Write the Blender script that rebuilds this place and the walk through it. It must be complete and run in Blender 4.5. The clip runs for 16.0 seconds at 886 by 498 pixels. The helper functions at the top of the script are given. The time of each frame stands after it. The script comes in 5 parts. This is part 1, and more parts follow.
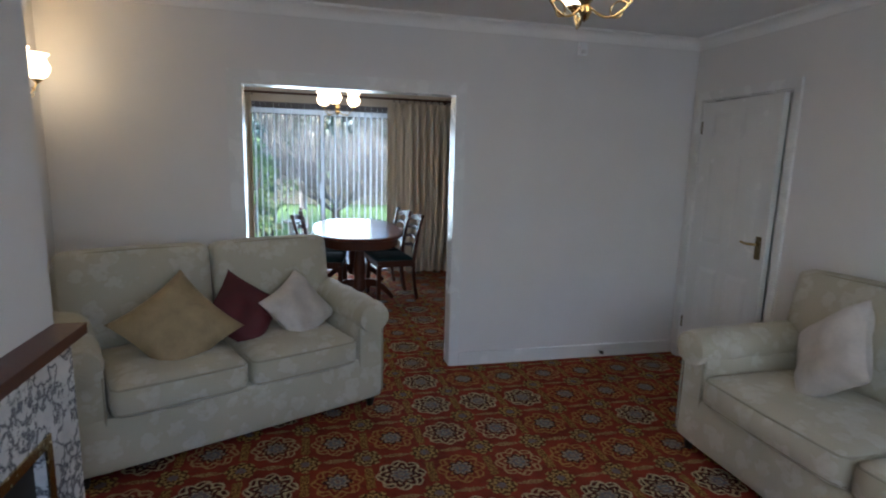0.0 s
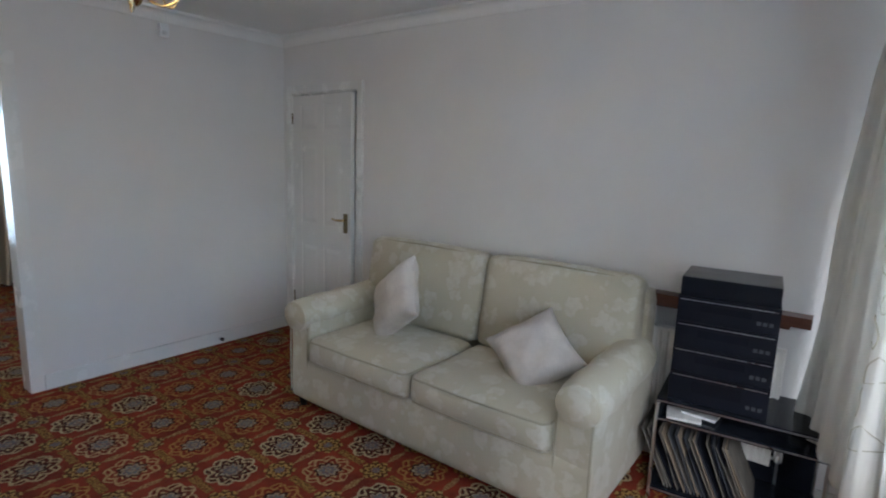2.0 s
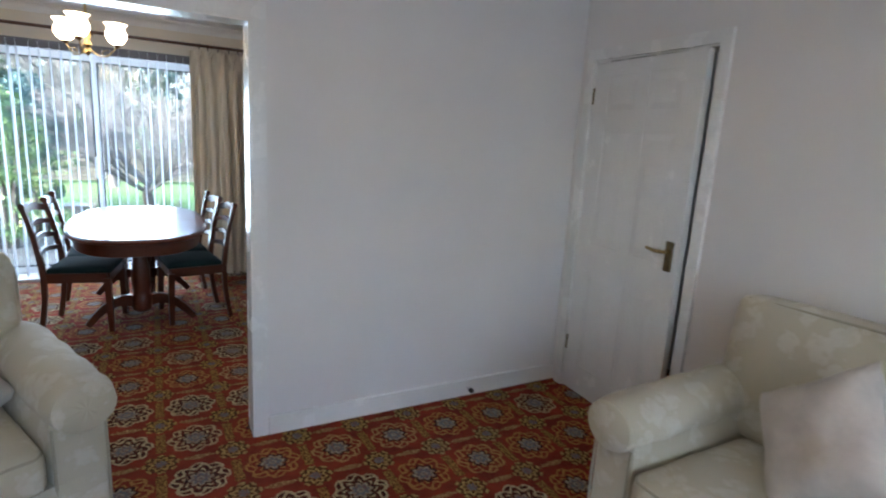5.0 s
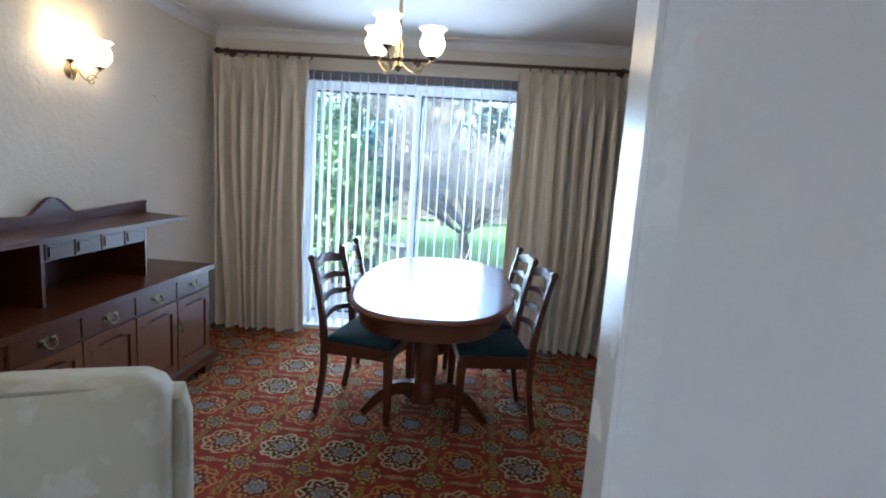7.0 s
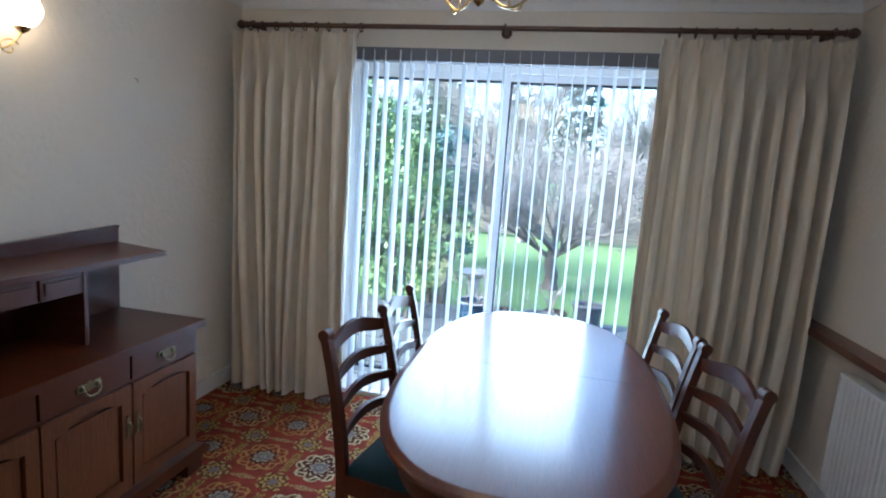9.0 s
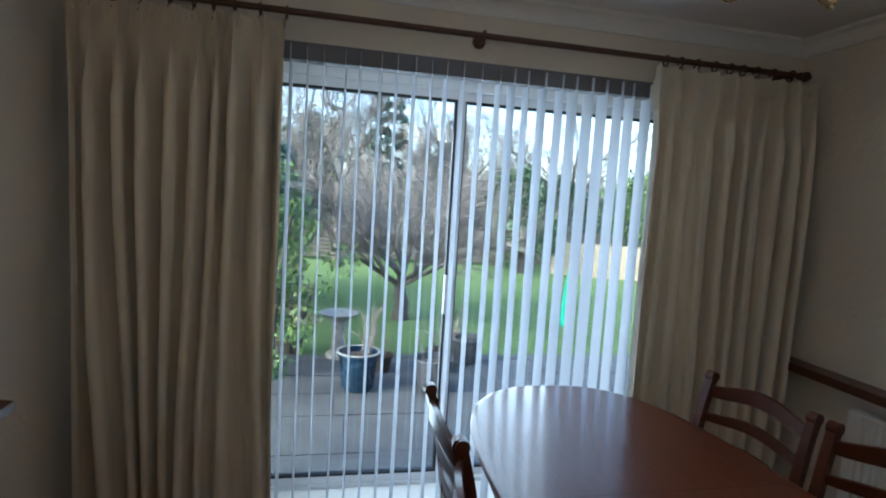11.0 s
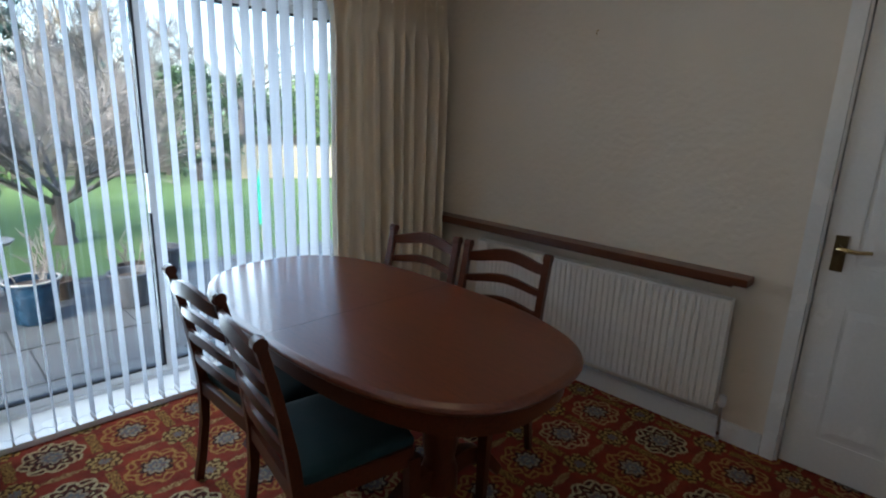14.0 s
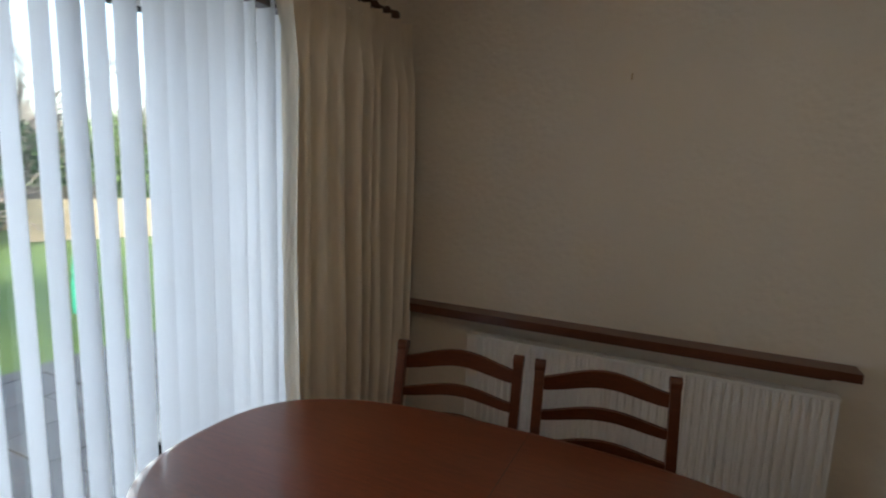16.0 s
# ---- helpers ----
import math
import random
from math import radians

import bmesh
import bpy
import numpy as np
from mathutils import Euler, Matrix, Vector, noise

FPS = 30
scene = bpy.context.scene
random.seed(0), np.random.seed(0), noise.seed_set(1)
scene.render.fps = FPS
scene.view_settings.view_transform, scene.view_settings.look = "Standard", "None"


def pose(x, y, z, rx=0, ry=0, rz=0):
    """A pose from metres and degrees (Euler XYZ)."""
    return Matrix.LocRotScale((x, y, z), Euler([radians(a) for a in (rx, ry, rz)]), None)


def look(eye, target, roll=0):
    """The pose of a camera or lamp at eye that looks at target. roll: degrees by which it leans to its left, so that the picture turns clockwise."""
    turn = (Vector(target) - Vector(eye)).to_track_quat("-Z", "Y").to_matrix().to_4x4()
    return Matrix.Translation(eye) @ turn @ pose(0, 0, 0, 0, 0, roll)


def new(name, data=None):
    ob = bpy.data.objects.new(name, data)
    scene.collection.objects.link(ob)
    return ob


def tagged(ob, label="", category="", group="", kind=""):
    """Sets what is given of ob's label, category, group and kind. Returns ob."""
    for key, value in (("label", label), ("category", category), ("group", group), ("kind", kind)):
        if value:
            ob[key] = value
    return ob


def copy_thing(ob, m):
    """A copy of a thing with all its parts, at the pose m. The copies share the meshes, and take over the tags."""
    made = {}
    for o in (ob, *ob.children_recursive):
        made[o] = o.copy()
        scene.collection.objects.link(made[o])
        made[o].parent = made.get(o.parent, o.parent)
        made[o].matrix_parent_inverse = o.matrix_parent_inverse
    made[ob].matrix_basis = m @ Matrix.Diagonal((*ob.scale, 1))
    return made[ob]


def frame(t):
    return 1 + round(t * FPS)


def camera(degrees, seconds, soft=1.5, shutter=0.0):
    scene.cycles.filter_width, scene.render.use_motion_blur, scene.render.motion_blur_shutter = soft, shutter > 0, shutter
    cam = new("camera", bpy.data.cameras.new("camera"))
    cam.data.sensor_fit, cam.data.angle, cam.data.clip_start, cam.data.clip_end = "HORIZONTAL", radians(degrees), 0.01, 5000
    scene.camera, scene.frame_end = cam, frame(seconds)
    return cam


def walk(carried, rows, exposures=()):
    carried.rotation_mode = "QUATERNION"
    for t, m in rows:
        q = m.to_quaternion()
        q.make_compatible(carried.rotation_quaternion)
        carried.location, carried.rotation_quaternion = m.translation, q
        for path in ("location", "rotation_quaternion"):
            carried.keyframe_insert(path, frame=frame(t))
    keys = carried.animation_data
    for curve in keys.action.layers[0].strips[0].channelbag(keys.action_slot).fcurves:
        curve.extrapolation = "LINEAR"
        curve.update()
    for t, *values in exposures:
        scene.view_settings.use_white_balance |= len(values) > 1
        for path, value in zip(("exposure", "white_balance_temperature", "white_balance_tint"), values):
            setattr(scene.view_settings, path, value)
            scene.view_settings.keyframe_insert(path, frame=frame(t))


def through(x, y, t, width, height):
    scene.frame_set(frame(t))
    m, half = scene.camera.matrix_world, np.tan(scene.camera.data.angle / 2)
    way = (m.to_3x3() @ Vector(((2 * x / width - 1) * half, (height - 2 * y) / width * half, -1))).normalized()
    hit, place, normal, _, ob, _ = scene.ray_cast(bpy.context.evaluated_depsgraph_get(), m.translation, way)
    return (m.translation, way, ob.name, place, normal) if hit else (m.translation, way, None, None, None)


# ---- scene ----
cam = camera(79.6, 16.0, soft=2.0, shutter=0.2)
PATH = [
    (0, (-0.966, -3.645, 1.518), (-0.497, -1.729, 1.184), 1.6),
    (0.5, (-1.01, -3.736, 1.536), (-0.214, -1.934, 1.188), 1.8),
    (1, (-0.983, -3.809, 1.525), (0.138, -2.187, 1.184), 1.9),
    (1.5, (-0.982, -3.844, 1.517), (0.393, -2.43, 1.183), 2.1),
    (2, (-0.932, -3.871, 1.522), (0.635, -2.675, 1.186), 2.0),
    (2.5, (-0.926, -3.883, 1.519), (0.749, -2.841, 1.185), 2.2),
    (3, (-0.878, -3.809, 1.541), (0.808, -2.791, 1.191), 2.3),
    (3.5, (-0.712, -3.626, 1.523), (0.957, -2.567, 1.216), 2.7),
    (4, (-0.583, -3.357, 1.511), (0.903, -2.058, 1.184), 3.2),
    (4.5, (-0.472, -2.958, 1.558), (0.782, -1.446, 1.18), 3.1),
    (5, (-0.39, -2.537, 1.497), (0.554, -0.819, 1.1), 3.4),
    (5.2, (-0.359, -2.381, 1.504), (0.47, -0.601, 1.123), 3.6),
    (7.3, (-0.286, -0.737, 1.437), (-0.516, 1.226, 1.132), 3.6),
    (7.5, (-0.323, -0.592, 1.43), (-0.62, 1.363, 1.124), 3.6),
    (8, (-0.375, -0.255, 1.455), (-0.825, 1.661, 1.101), 3.9),
    (8.5, (-0.379, 0.079, 1.464), (-0.844, 1.993, 1.119), 4.0),
    (8.7, (-0.404, 0.174, 1.467), (-0.852, 2.096, 1.142), 4.0),
    (10.8, (-1.347, 0.978, 1.524), (-1.08, 2.952, 1.349), 3.9),
    (11, (-1.468, 1.01, 1.542), (-1.054, 2.958, 1.352), 3.5),
    (11.5, (-1.641, 1.055, 1.546), (-0.958, 2.927, 1.387), 2.4),
    (12, (-1.742, 0.884, 1.528), (-0.872, 2.67, 1.292), 2.3),
    (12.5, (-1.882, 0.695, 1.498), (-0.86, 2.367, 1.1), 2.6),
    (13, (-1.918, 0.574, 1.466), (-0.702, 2.08, 0.963), 2.0),
    (13.5, (-1.892, 0.544, 1.45), (-0.538, 1.915, 0.916), 2.0),
    (14, (-1.76, 0.69, 1.488), (-0.368, 2.042, 1.003), 2.2),
    (14.5, (-1.671, 0.881, 1.518), (-0.278, 2.268, 1.149), 2.2),
    (15, (-1.612, 1.186, 1.483), (-0.221, 2.583, 1.142), 2.4),
    (15.5, (-1.556, 1.523, 1.481), (-0.09, 2.849, 1.174), 2.2),
    (16, (-1.554, 1.92, 1.535), (0.239, 2.751, 1.228), 2.1),
]
EXPOSURES = [(0.0, 3.2, 5650, 12), (0.5, 3.3, 5650, 12), (1.0, 3.5, 5650, 11), (2.5, 3.6, 5650, 10), (3.0, 3.3, 5650, 12), (3.5, 3.3, 5650, 12), (4.5, 3.85, 5700, 12), (5.0, 3.9, 5700, 12), (7.3, 3.9, 5250, 11), (8.7, 3.75, 5250, 11), (11.0, 2.52, 5700, 8), (12.0, 2.25, 5700, 8), (13.5, 2.55, 5900, 11), (15.0, 3.0, 6300, 12), (16.0, 2.6, 6900, 14)]
walk(cam, [(t, look(e, g, r)) for t, e, g, r in PATH], EXPOSURES)

# ---- world and light ----
world = bpy.data.worlds.new("sky")
scene.world = world
world.use_nodes = True
wn = world.node_tree
sky = wn.nodes.new("ShaderNodeTexSky")
sky.sky_type, sky.sun_disc = "NISHITA", False
sky.sun_elevation, sky.sun_rotation = radians(32), radians(250)
sky.air_density, sky.dust_density, sky.ozone_density = 1.0, 3.0, 1.5
wn.links.new(sky.outputs[0], wn.nodes["Background"].inputs[0])
wn.nodes["Background"].inputs[1].default_value = 0.15


def sun_lamp():
    d = bpy.data.lights.new("sun", "SUN")
    d.energy, d.angle, d.color = 1.2, radians(25), (1.0, 0.97, 0.92)
    ob = new("sun", d)
    ob.matrix_world = pose(0, 0, 20, 58, 0, -70)
    return ob


def window_lamp(name, x, y, z, rz, w, h, watts, color):
    """Daylight through a window opening, facing into the room."""
    d = bpy.data.lights.new(name, "AREA")
    d.shape, d.size, d.size_y, d.energy, d.color = "RECTANGLE", w, h, watts, color
    ob = new(name, d)
    ob.matrix_world = pose(x, y, z, 90, 0, rz)
    return ob


def bulb(name, x, y, z, watts):
    d = bpy.data.lights.new(name, "POINT")
    d.energy, d.color, d.shadow_soft_size = watts, (1.0, 0.72, 0.40), 0.03
    ob = new(name, d)
    ob.location = (x, y, z)
    return ob


sun_lamp()
window_lamp("patio_daylight", -0.84, 3.74, 1.08, 180, 1.25, 1.6, 7.0, (0.80, 0.92, 1.0))
window_lamp("front_daylight", -0.34, -4.40, 1.42, 0, 3.0, 1.4, 1.5, (0.86, 0.93, 1.0))

# ---- materials ----
MATS = {}


class Nodes:
    """A short hand for building one material's nodes."""

    def __init__(self, name):
        self.mat = bpy.data.materials.new(name)
        self.mat.use_nodes = True
        self.t = self.mat.node_tree
        self.b = self.t.nodes["Principled BSDF"]
        self.co = self.t.nodes.new("ShaderNodeTexCoord").outputs["Object"]
        MATS[name] = self.mat

    def node(self, kind, **values):
        n = self.t.nodes.new(kind)
        for k, v in values.items():
            setattr(n, k, v)
        return n

    def put(self, socket, value):
        if isinstance(value, bpy.types.NodeSocket):
            self.t.links.new(value, socket)
        elif isinstance(value, (tuple, list)) and len(value) == 3 and socket.type == "RGBA":
            socket.default_value = (*value, 1)
        else:
            socket.default_value = value

    def math(self, op, a, b=0.0, c=0.0, clamp=False):
        n = self.node("ShaderNodeMath", operation=op, use_clamp=clamp)
        for s, v in zip(n.inputs, (a, b, c)):
            self.put(s, v)
        return n.outputs[0]

    def noise(self, scale, detail=3.0, rough=0.5, co=None, stretch=None):
        n = self.node("ShaderNodeTexNoise")
        if stretch:
            m = self.node("ShaderNodeMapping")
            self.t.links.new(co or self.co, m.inputs[0])
            m.inputs["Scale"].default_value = stretch
            co = m.outputs[0]
        self.t.links.new(co or self.co, n.inputs["Vector"])
        n.inputs["Scale"].default_value, n.inputs["Detail"].default_value, n.inputs["Roughness"].default_value = scale, detail, rough
        return n.outputs[0]

    def ramp(self, value, *stops):
        n = self.node("ShaderNodeValToRGB")
        self.put(n.inputs[0], value)
        e = n.color_ramp.elements
        while len(e) < len(stops):
            e.new(0.5)
        for el, (p, c) in zip(e, stops):
            el.position, el.color = p, (*c, 1)
        return n.outputs[0]

    def mix(self, f, a, b, mode="MIX"):
        n = self.node("ShaderNodeMix", data_type="RGBA", blend_type=mode)
        self.put(n.inputs[0], f)
        self.put(n.inputs[6], a)
        self.put(n.inputs[7], b)
        return n.outputs[2]

    def bump(self, height, strength=0.3, distance=0.005):
        n = self.node("ShaderNodeBump")
        self.put(n.inputs["Height"], height)
        n.inputs["Strength"].default_value, n.inputs["Distance"].default_value = strength, distance
        self.t.links.new(n.outputs[0], self.b.inputs["Normal"])
        return n

    def set(self, **values):
        for k, v in values.items():
            self.put(self.b.inputs[k.replace("_", " ")], v)
        return self.mat


def simple(name, color, rough, var=0.12, scale=6.0, bump=0.0, bscale=60.0, metal=0.0, fine=0.06, spec=0.5):
    """A plain surface with slow stains and a fine grain."""
    n = Nodes(name)
    a = tuple(c * (1 - var) for c in color)
    b = tuple(min(1, c * (1 + var * 0.6)) for c in color)
    base = n.ramp(n.noise(scale, 4, 0.6), (0.3, a), (0.7, b))
    g = n.noise(bscale * 2.5, 2, 0.5)
    base = n.mix(1.0, base, n.ramp(g, (0.2, (1 - fine,) * 3), (0.8, (1, 1, 1))), "MULTIPLY")
    n.set(Base_Color=base, Roughness=n.math("MULTIPLY_ADD", n.noise(scale * 2, 3), 0.2, rough - 0.1, clamp=True), Metallic=metal, Specular_IOR_Level=spec)
    if bump:
        n.bump(n.noise(bscale, 4, 0.6), bump, 0.004)
    return n.mat


def wall_paper(name, color, scale, strength, dist):
    n = Nodes(name)
    slow = n.noise(1.3, 4, 0.6)
    base = n.ramp(slow, (0.3, tuple(c * 0.93 for c in color)), (0.7, color))
    v = n.node("ShaderNodeTexVoronoi", feature="SMOOTH_F1")
    n.t.links.new(n.co, v.inputs["Vector"])
    v.inputs["Scale"].default_value = scale
    h = n.math("ADD", n.math("MULTIPLY", v.outputs["Distance"], 0.7), n.math("MULTIPLY", n.noise(scale * 1.6, 5, 0.65), 0.8))
    n.set(Base_Color=base, Roughness=0.75)
    n.bump(h, strength, dist)
    return n.mat


def wood(name, dark, light, rough, grain=(2.0, 40.0, 40.0), coat=0.3):
    n = Nodes(name)
    g = n.noise(3.0, 6, 0.65, stretch=grain)
    f = n.noise(22.0, 3, 0.6, stretch=grain)
    base = n.mix(0.5, n.ramp(g, (0.3, dark), (0.72, light)), n.ramp(f, (0.35, dark), (0.65, light)))
    base = n.mix(1.0, base, n.ramp(n.noise(1.7, 3), (0.3, (0.8, 0.8, 0.8)), (0.7, (1, 1, 1))), "MULTIPLY")
    n.set(Base_Color=base, Roughness=n.math("MULTIPLY_ADD", n.noise(2, 2), 0.08, rough - 0.04), Coat_Weight=coat, Coat_Roughness=0.14, Specular_IOR_Level=0.35)
    return n.mat


def bmnew():
    return bmesh.new()


def part(name, bm, material, parent=None, label="", smooth=True, bevel=0.0):
    """Links a bmesh as one mesh object under a thing or a part."""
    me = bpy.data.meshes.new(name)
    if bevel:
        sharp = [e for e in bm.edges if len(e.link_faces) == 2 and e.calc_face_angle(0) > 0.6]
        bmesh.ops.bevel(bm, geom=sharp, offset=bevel, segments=2, affect="EDGES", clamp_overlap=True)
    bmesh.ops.recalc_face_normals(bm, faces=bm.faces)
    for f in bm.faces:
        f.smooth = smooth
    if smooth:
        for e in bm.edges:
            if len(e.link_faces) == 2 and e.calc_face_angle(0) > 0.7:
                e.smooth = False
    bm.to_mesh(me)
    bm.free()
    me.materials.append(MATS[material])
    ob = new(name, me)
    if parent:
        ob.parent = parent
    if label:
        tagged(ob, label)
    return ob


def thing(name, label, category, m=None, group="", kind=""):
    ob = new(name)
    ob.empty_display_size = 0.1
    if m:
        ob.matrix_world = m
    return tagged(ob, label, category, group, kind)


def box(bm, x0, x1, y0, y1, z0, z1, m=None):
    vs = [bm.verts.new(Vector(p) if m is None else m @ Vector(p)) for p in
          ((x0, y0, z0), (x1, y0, z0), (x1, y1, z0), (x0, y1, z0), (x0, y0, z1), (x1, y0, z1), (x1, y1, z1), (x0, y1, z1))]
    for f in ((0, 3, 2, 1), (4, 5, 6, 7), (0, 1, 5, 4), (1, 2, 6, 5), (2, 3, 7, 6), (3, 0, 4, 7)):
        bm.faces.new([vs[i] for i in f])
    return vs


def boxed(x0, x1, y0, y1, z0, z1, m=None):
    bm = bmnew()
    box(bm, x0, x1, y0, y1, z0, z1, m)
    return bm


def prism(bm, outline, z0, z1, m=None):
    """A closed outline in x, y pulled up from z0 to z1, then placed by m."""
    m = m or Matrix()
    lo = [bm.verts.new(m @ Vector((x, y, z0))) for x, y in outline]
    hi = [bm.verts.new(m @ Vector((x, y, z1))) for x, y in outline]
    n = len(outline)
    bm.faces.new(lo[::-1])
    bm.faces.new(hi)
    for i in range(n):
        bm.faces.new((lo[i], lo[(i + 1) % n], hi[(i + 1) % n], hi[i]))
    return bm


def lathe(bm, profile, seg=20, m=None, close=False):
    """Radius, height pairs turned round z."""
    m = m or Matrix()
    rings = []
    for r, z in profile:
        rings.append([bm.verts.new(m @ Vector((max(r, 1e-4) * math.cos(a), max(r, 1e-4) * math.sin(a), z)))
                      for a in (2 * math.pi * i / seg for i in range(seg))])
    for a, b in zip(rings, rings[1:]):
        for i in range(seg):
            bm.faces.new((a[i], a[(i + 1) % seg], b[(i + 1) % seg], b[i]))
    if close:
        bm.faces.new(rings[0][::-1])
        bm.faces.new(rings[-1])
    return bm


def tube(bm, points, radius, seg=8, cap=True):
    """A round bar along points; radius may be a number or one for each point."""
    pts = [Vector(p) for p in points]
    rad = radius if isinstance(radius, (list, tuple)) else [radius] * len(pts)
    rings, side = [], None
    for i, p in enumerate(pts):
        d = (pts[min(i + 1, len(pts) - 1)] - pts[max(i - 1, 0)]).normalized()
        if side is None:
            side = d.orthogonal().normalized()
        side = (side - d * side.dot(d)).normalized()
        up = d.cross(side)
        rings.append([bm.verts.new(p + rad[i] * (math.cos(a) * side + math.sin(a) * up)) for a in (2 * math.pi * k / seg for k in range(seg))])
    for a, b in zip(rings, rings[1:]):
        for k in range(seg):
            bm.faces.new((a[k], a[(k + 1) % seg], b[(k + 1) % seg], b[k]))
    if cap:
        bm.faces.new(rings[0][::-1])
        bm.faces.new(rings[-1])
    return bm


def bar(bm, points, w, h, up=(0, 0, 1)):
    """A flat bar of width w (sideways) and height h along points; each may be one number or one for each point."""
    pts = [Vector(p) for p in points]
    ws = w if isinstance(w, (list, tuple)) else [w] * len(pts)
    hs = h if isinstance(h, (list, tuple)) else [h] * len(pts)
    rings = []
    for i, p in enumerate(pts):
        d = (pts[min(i + 1, len(pts) - 1)] - pts[max(i - 1, 0)]).normalized()
        s = d.cross(Vector(up)).normalized()
        u = s.cross(d)
        rings.append([bm.verts.new(p + a * ws[i] / 2 * s + b * hs[i] / 2 * u) for a, b in ((-1, -1), (1, -1), (1, 1), (-1, 1))])
    for a, b in zip(rings, rings[1:]):
        for k in range(4):
            bm.faces.new((a[k], a[(k + 1) % 4], b[(k + 1) % 4], b[k]))
    bm.faces.new(rings[0][::-1])
    bm.faces.new(rings[-1])
    return bm


def pillow(bm, w, d, h, m=None, n=14, e=0.45, pinch=0.0, lump=0.0, seed=0.0):
    """A stuffed block w by d by h round its middle: full in the middle, thin at the rim; pinch draws the sides in between the corners."""
    m = m or Matrix()
    top, bot = [], []
    for j in range(n + 1):
        rt, rb = [], []
        for i in range(n + 1):
            u, v = 2 * i / n - 1, 2 * j / n - 1
            k = max(0.0, (1 - u ** 4)) ** e * max(0.0, (1 - v ** 4)) ** e
            x = u * (1 - pinch * (1 - u * u) * 0 - pinch * (1 - v * v) * 1) * w / 2
            y = v * (1 - pinch * (1 - u * u)) * d / 2
            z = k * h / 2 * (1 + lump * noise.noise((u * 2 + seed, v * 2, seed)))
            rt.append(bm.verts.new(m @ Vector((x, y, z))))
            rb.append(rt[-1] if i in (0, n) or j in (0, n) else bm.verts.new(m @ Vector((x, y, -z * (1 + 0.3 * lump * noise.noise((u * 2, v * 2 + seed, 5)))))))
        top.append(rt)
        bot.append(rb)
    for j in range(n):
        for i in range(n):
            bm.faces.new((top[j][i], top[j][i + 1], top[j + 1][i + 1], top[j + 1][i]))
            q = (bot[j][i], bot[j + 1][i], bot[j + 1][i + 1], bot[j][i + 1])
            if len(set(q)) == 4 and not all(a is b for a, b in zip((top[j][i], top[j + 1][i], top[j + 1][i + 1], top[j][i + 1]), q)):
                bm.faces.new(q)
    return bm


def soft_box(bm, x0, x1, y0, y1, z0, z1, r=0.05, puff=(0, 0, 0), n=8, m=None):
    """An upholstered block: rounded edges and sides that swell by puff in x, y, z."""
    m = m or Matrix()
    c = Vector(((x0 + x1) / 2, (y0 + y1) / 2, (z0 + z1) / 2))
    s = Vector(((x1 - x0) / 2, (y1 - y0) / 2, (z1 - z0) / 2))
    cube = bmesh.new()
    bmesh.ops.create_cube(cube, size=2)
    bmesh.ops.subdivide_edges(cube, edges=cube.edges[:], cuts=n, use_grid_fill=True)
    made = {}
    for v in cube.verts:
        p = Vector(v.co)
        q = Vector((math.copysign(abs(a) ** 0.6, a) if a else 0 for a in p))
        inner = Vector((max(-s[i] + r, min(s[i] - r, q[i] * s[i])) for i in range(3)))
        o = Vector((q[i] * s[i] for i in range(3))) - inner
        if o.length > 1e-6:
            o = o.normalized() * r
        w = inner + o
        for i in range(3):
            j, k = (i + 1) % 3, (i + 2) % 3
            w[i] += puff[i] * (w[i] / s[i]) * (1 - (w[j] / s[j]) ** 2) * (1 - (w[k] / s[k]) ** 2)
        made[v] = bm.verts.new(m @ (c + w))
    for f in cube.faces:
        bm.faces.new([made[v] for v in f.verts])
    cube.free()
    return bm

# ---- materials of the place ----
wall_paper("lounge_paper", (0.74, 0.72, 0.70), 90, 0.25, 0.003)
wall_paper("dining_paper", (0.75, 0.68, 0.575), 34, 0.6, 0.006)
simple("ceiling_paint", (0.80, 0.79, 0.77), 0.8, 0.05, 1.5, 0.15, 40)
simple("gloss_white", (0.78, 0.78, 0.76), 0.24, 0.05, 3.0, 0.03, 30)
simple("gloss_trim", (0.78, 0.78, 0.76), 0.26, 0.05, 3.0, 0.02, 30)
simple("cornice_paint", (0.82, 0.81, 0.79), 0.6, 0.04, 3.0, 0.03, 30)
wood("mahogany", (0.034, 0.0075, 0.0028), (0.125, 0.030, 0.009), 0.33, coat=0.12)
wood("table_wood", (0.062, 0.013, 0.005), (0.165, 0.037, 0.012), 0.30, (40.0, 2.0, 40.0), 0.35)
wood("door_wood", (0.065, 0.017, 0.005), (0.20, 0.062, 0.019), 0.36, (40.0, 40.0, 2.0), 0.2)
wood("pole_wood", (0.05, 0.022, 0.012), (0.14, 0.06, 0.03), 0.4)
wood("shelf_wood", (0.07, 0.022, 0.012), (0.19, 0.065, 0.03), 0.35, (40.0, 2.0, 40.0))
simple("radiator_paint", (0.78, 0.76, 0.72), 0.35, 0.04)
simple("black_plastic", (0.006, 0.0075, 0.013), 0.5, 0.2, spec=0.12)
simple("dark_glass", (0.008, 0.010, 0.015), 0.18, 0.2, spec=0.22)
simple("silver", (0.60, 0.60, 0.60), 0.3, 0.1, metal=1.0)
simple("brass", (0.55, 0.42, 0.21), 0.25, 0.15, 20, metal=1.0)
simple("antique_brass", (0.20, 0.16, 0.09), 0.38, 0.3, 30, metal=1.0)
simple("seat_green", (0.005, 0.028, 0.032), 0.95, 0.2, 10, 0.3, 220)
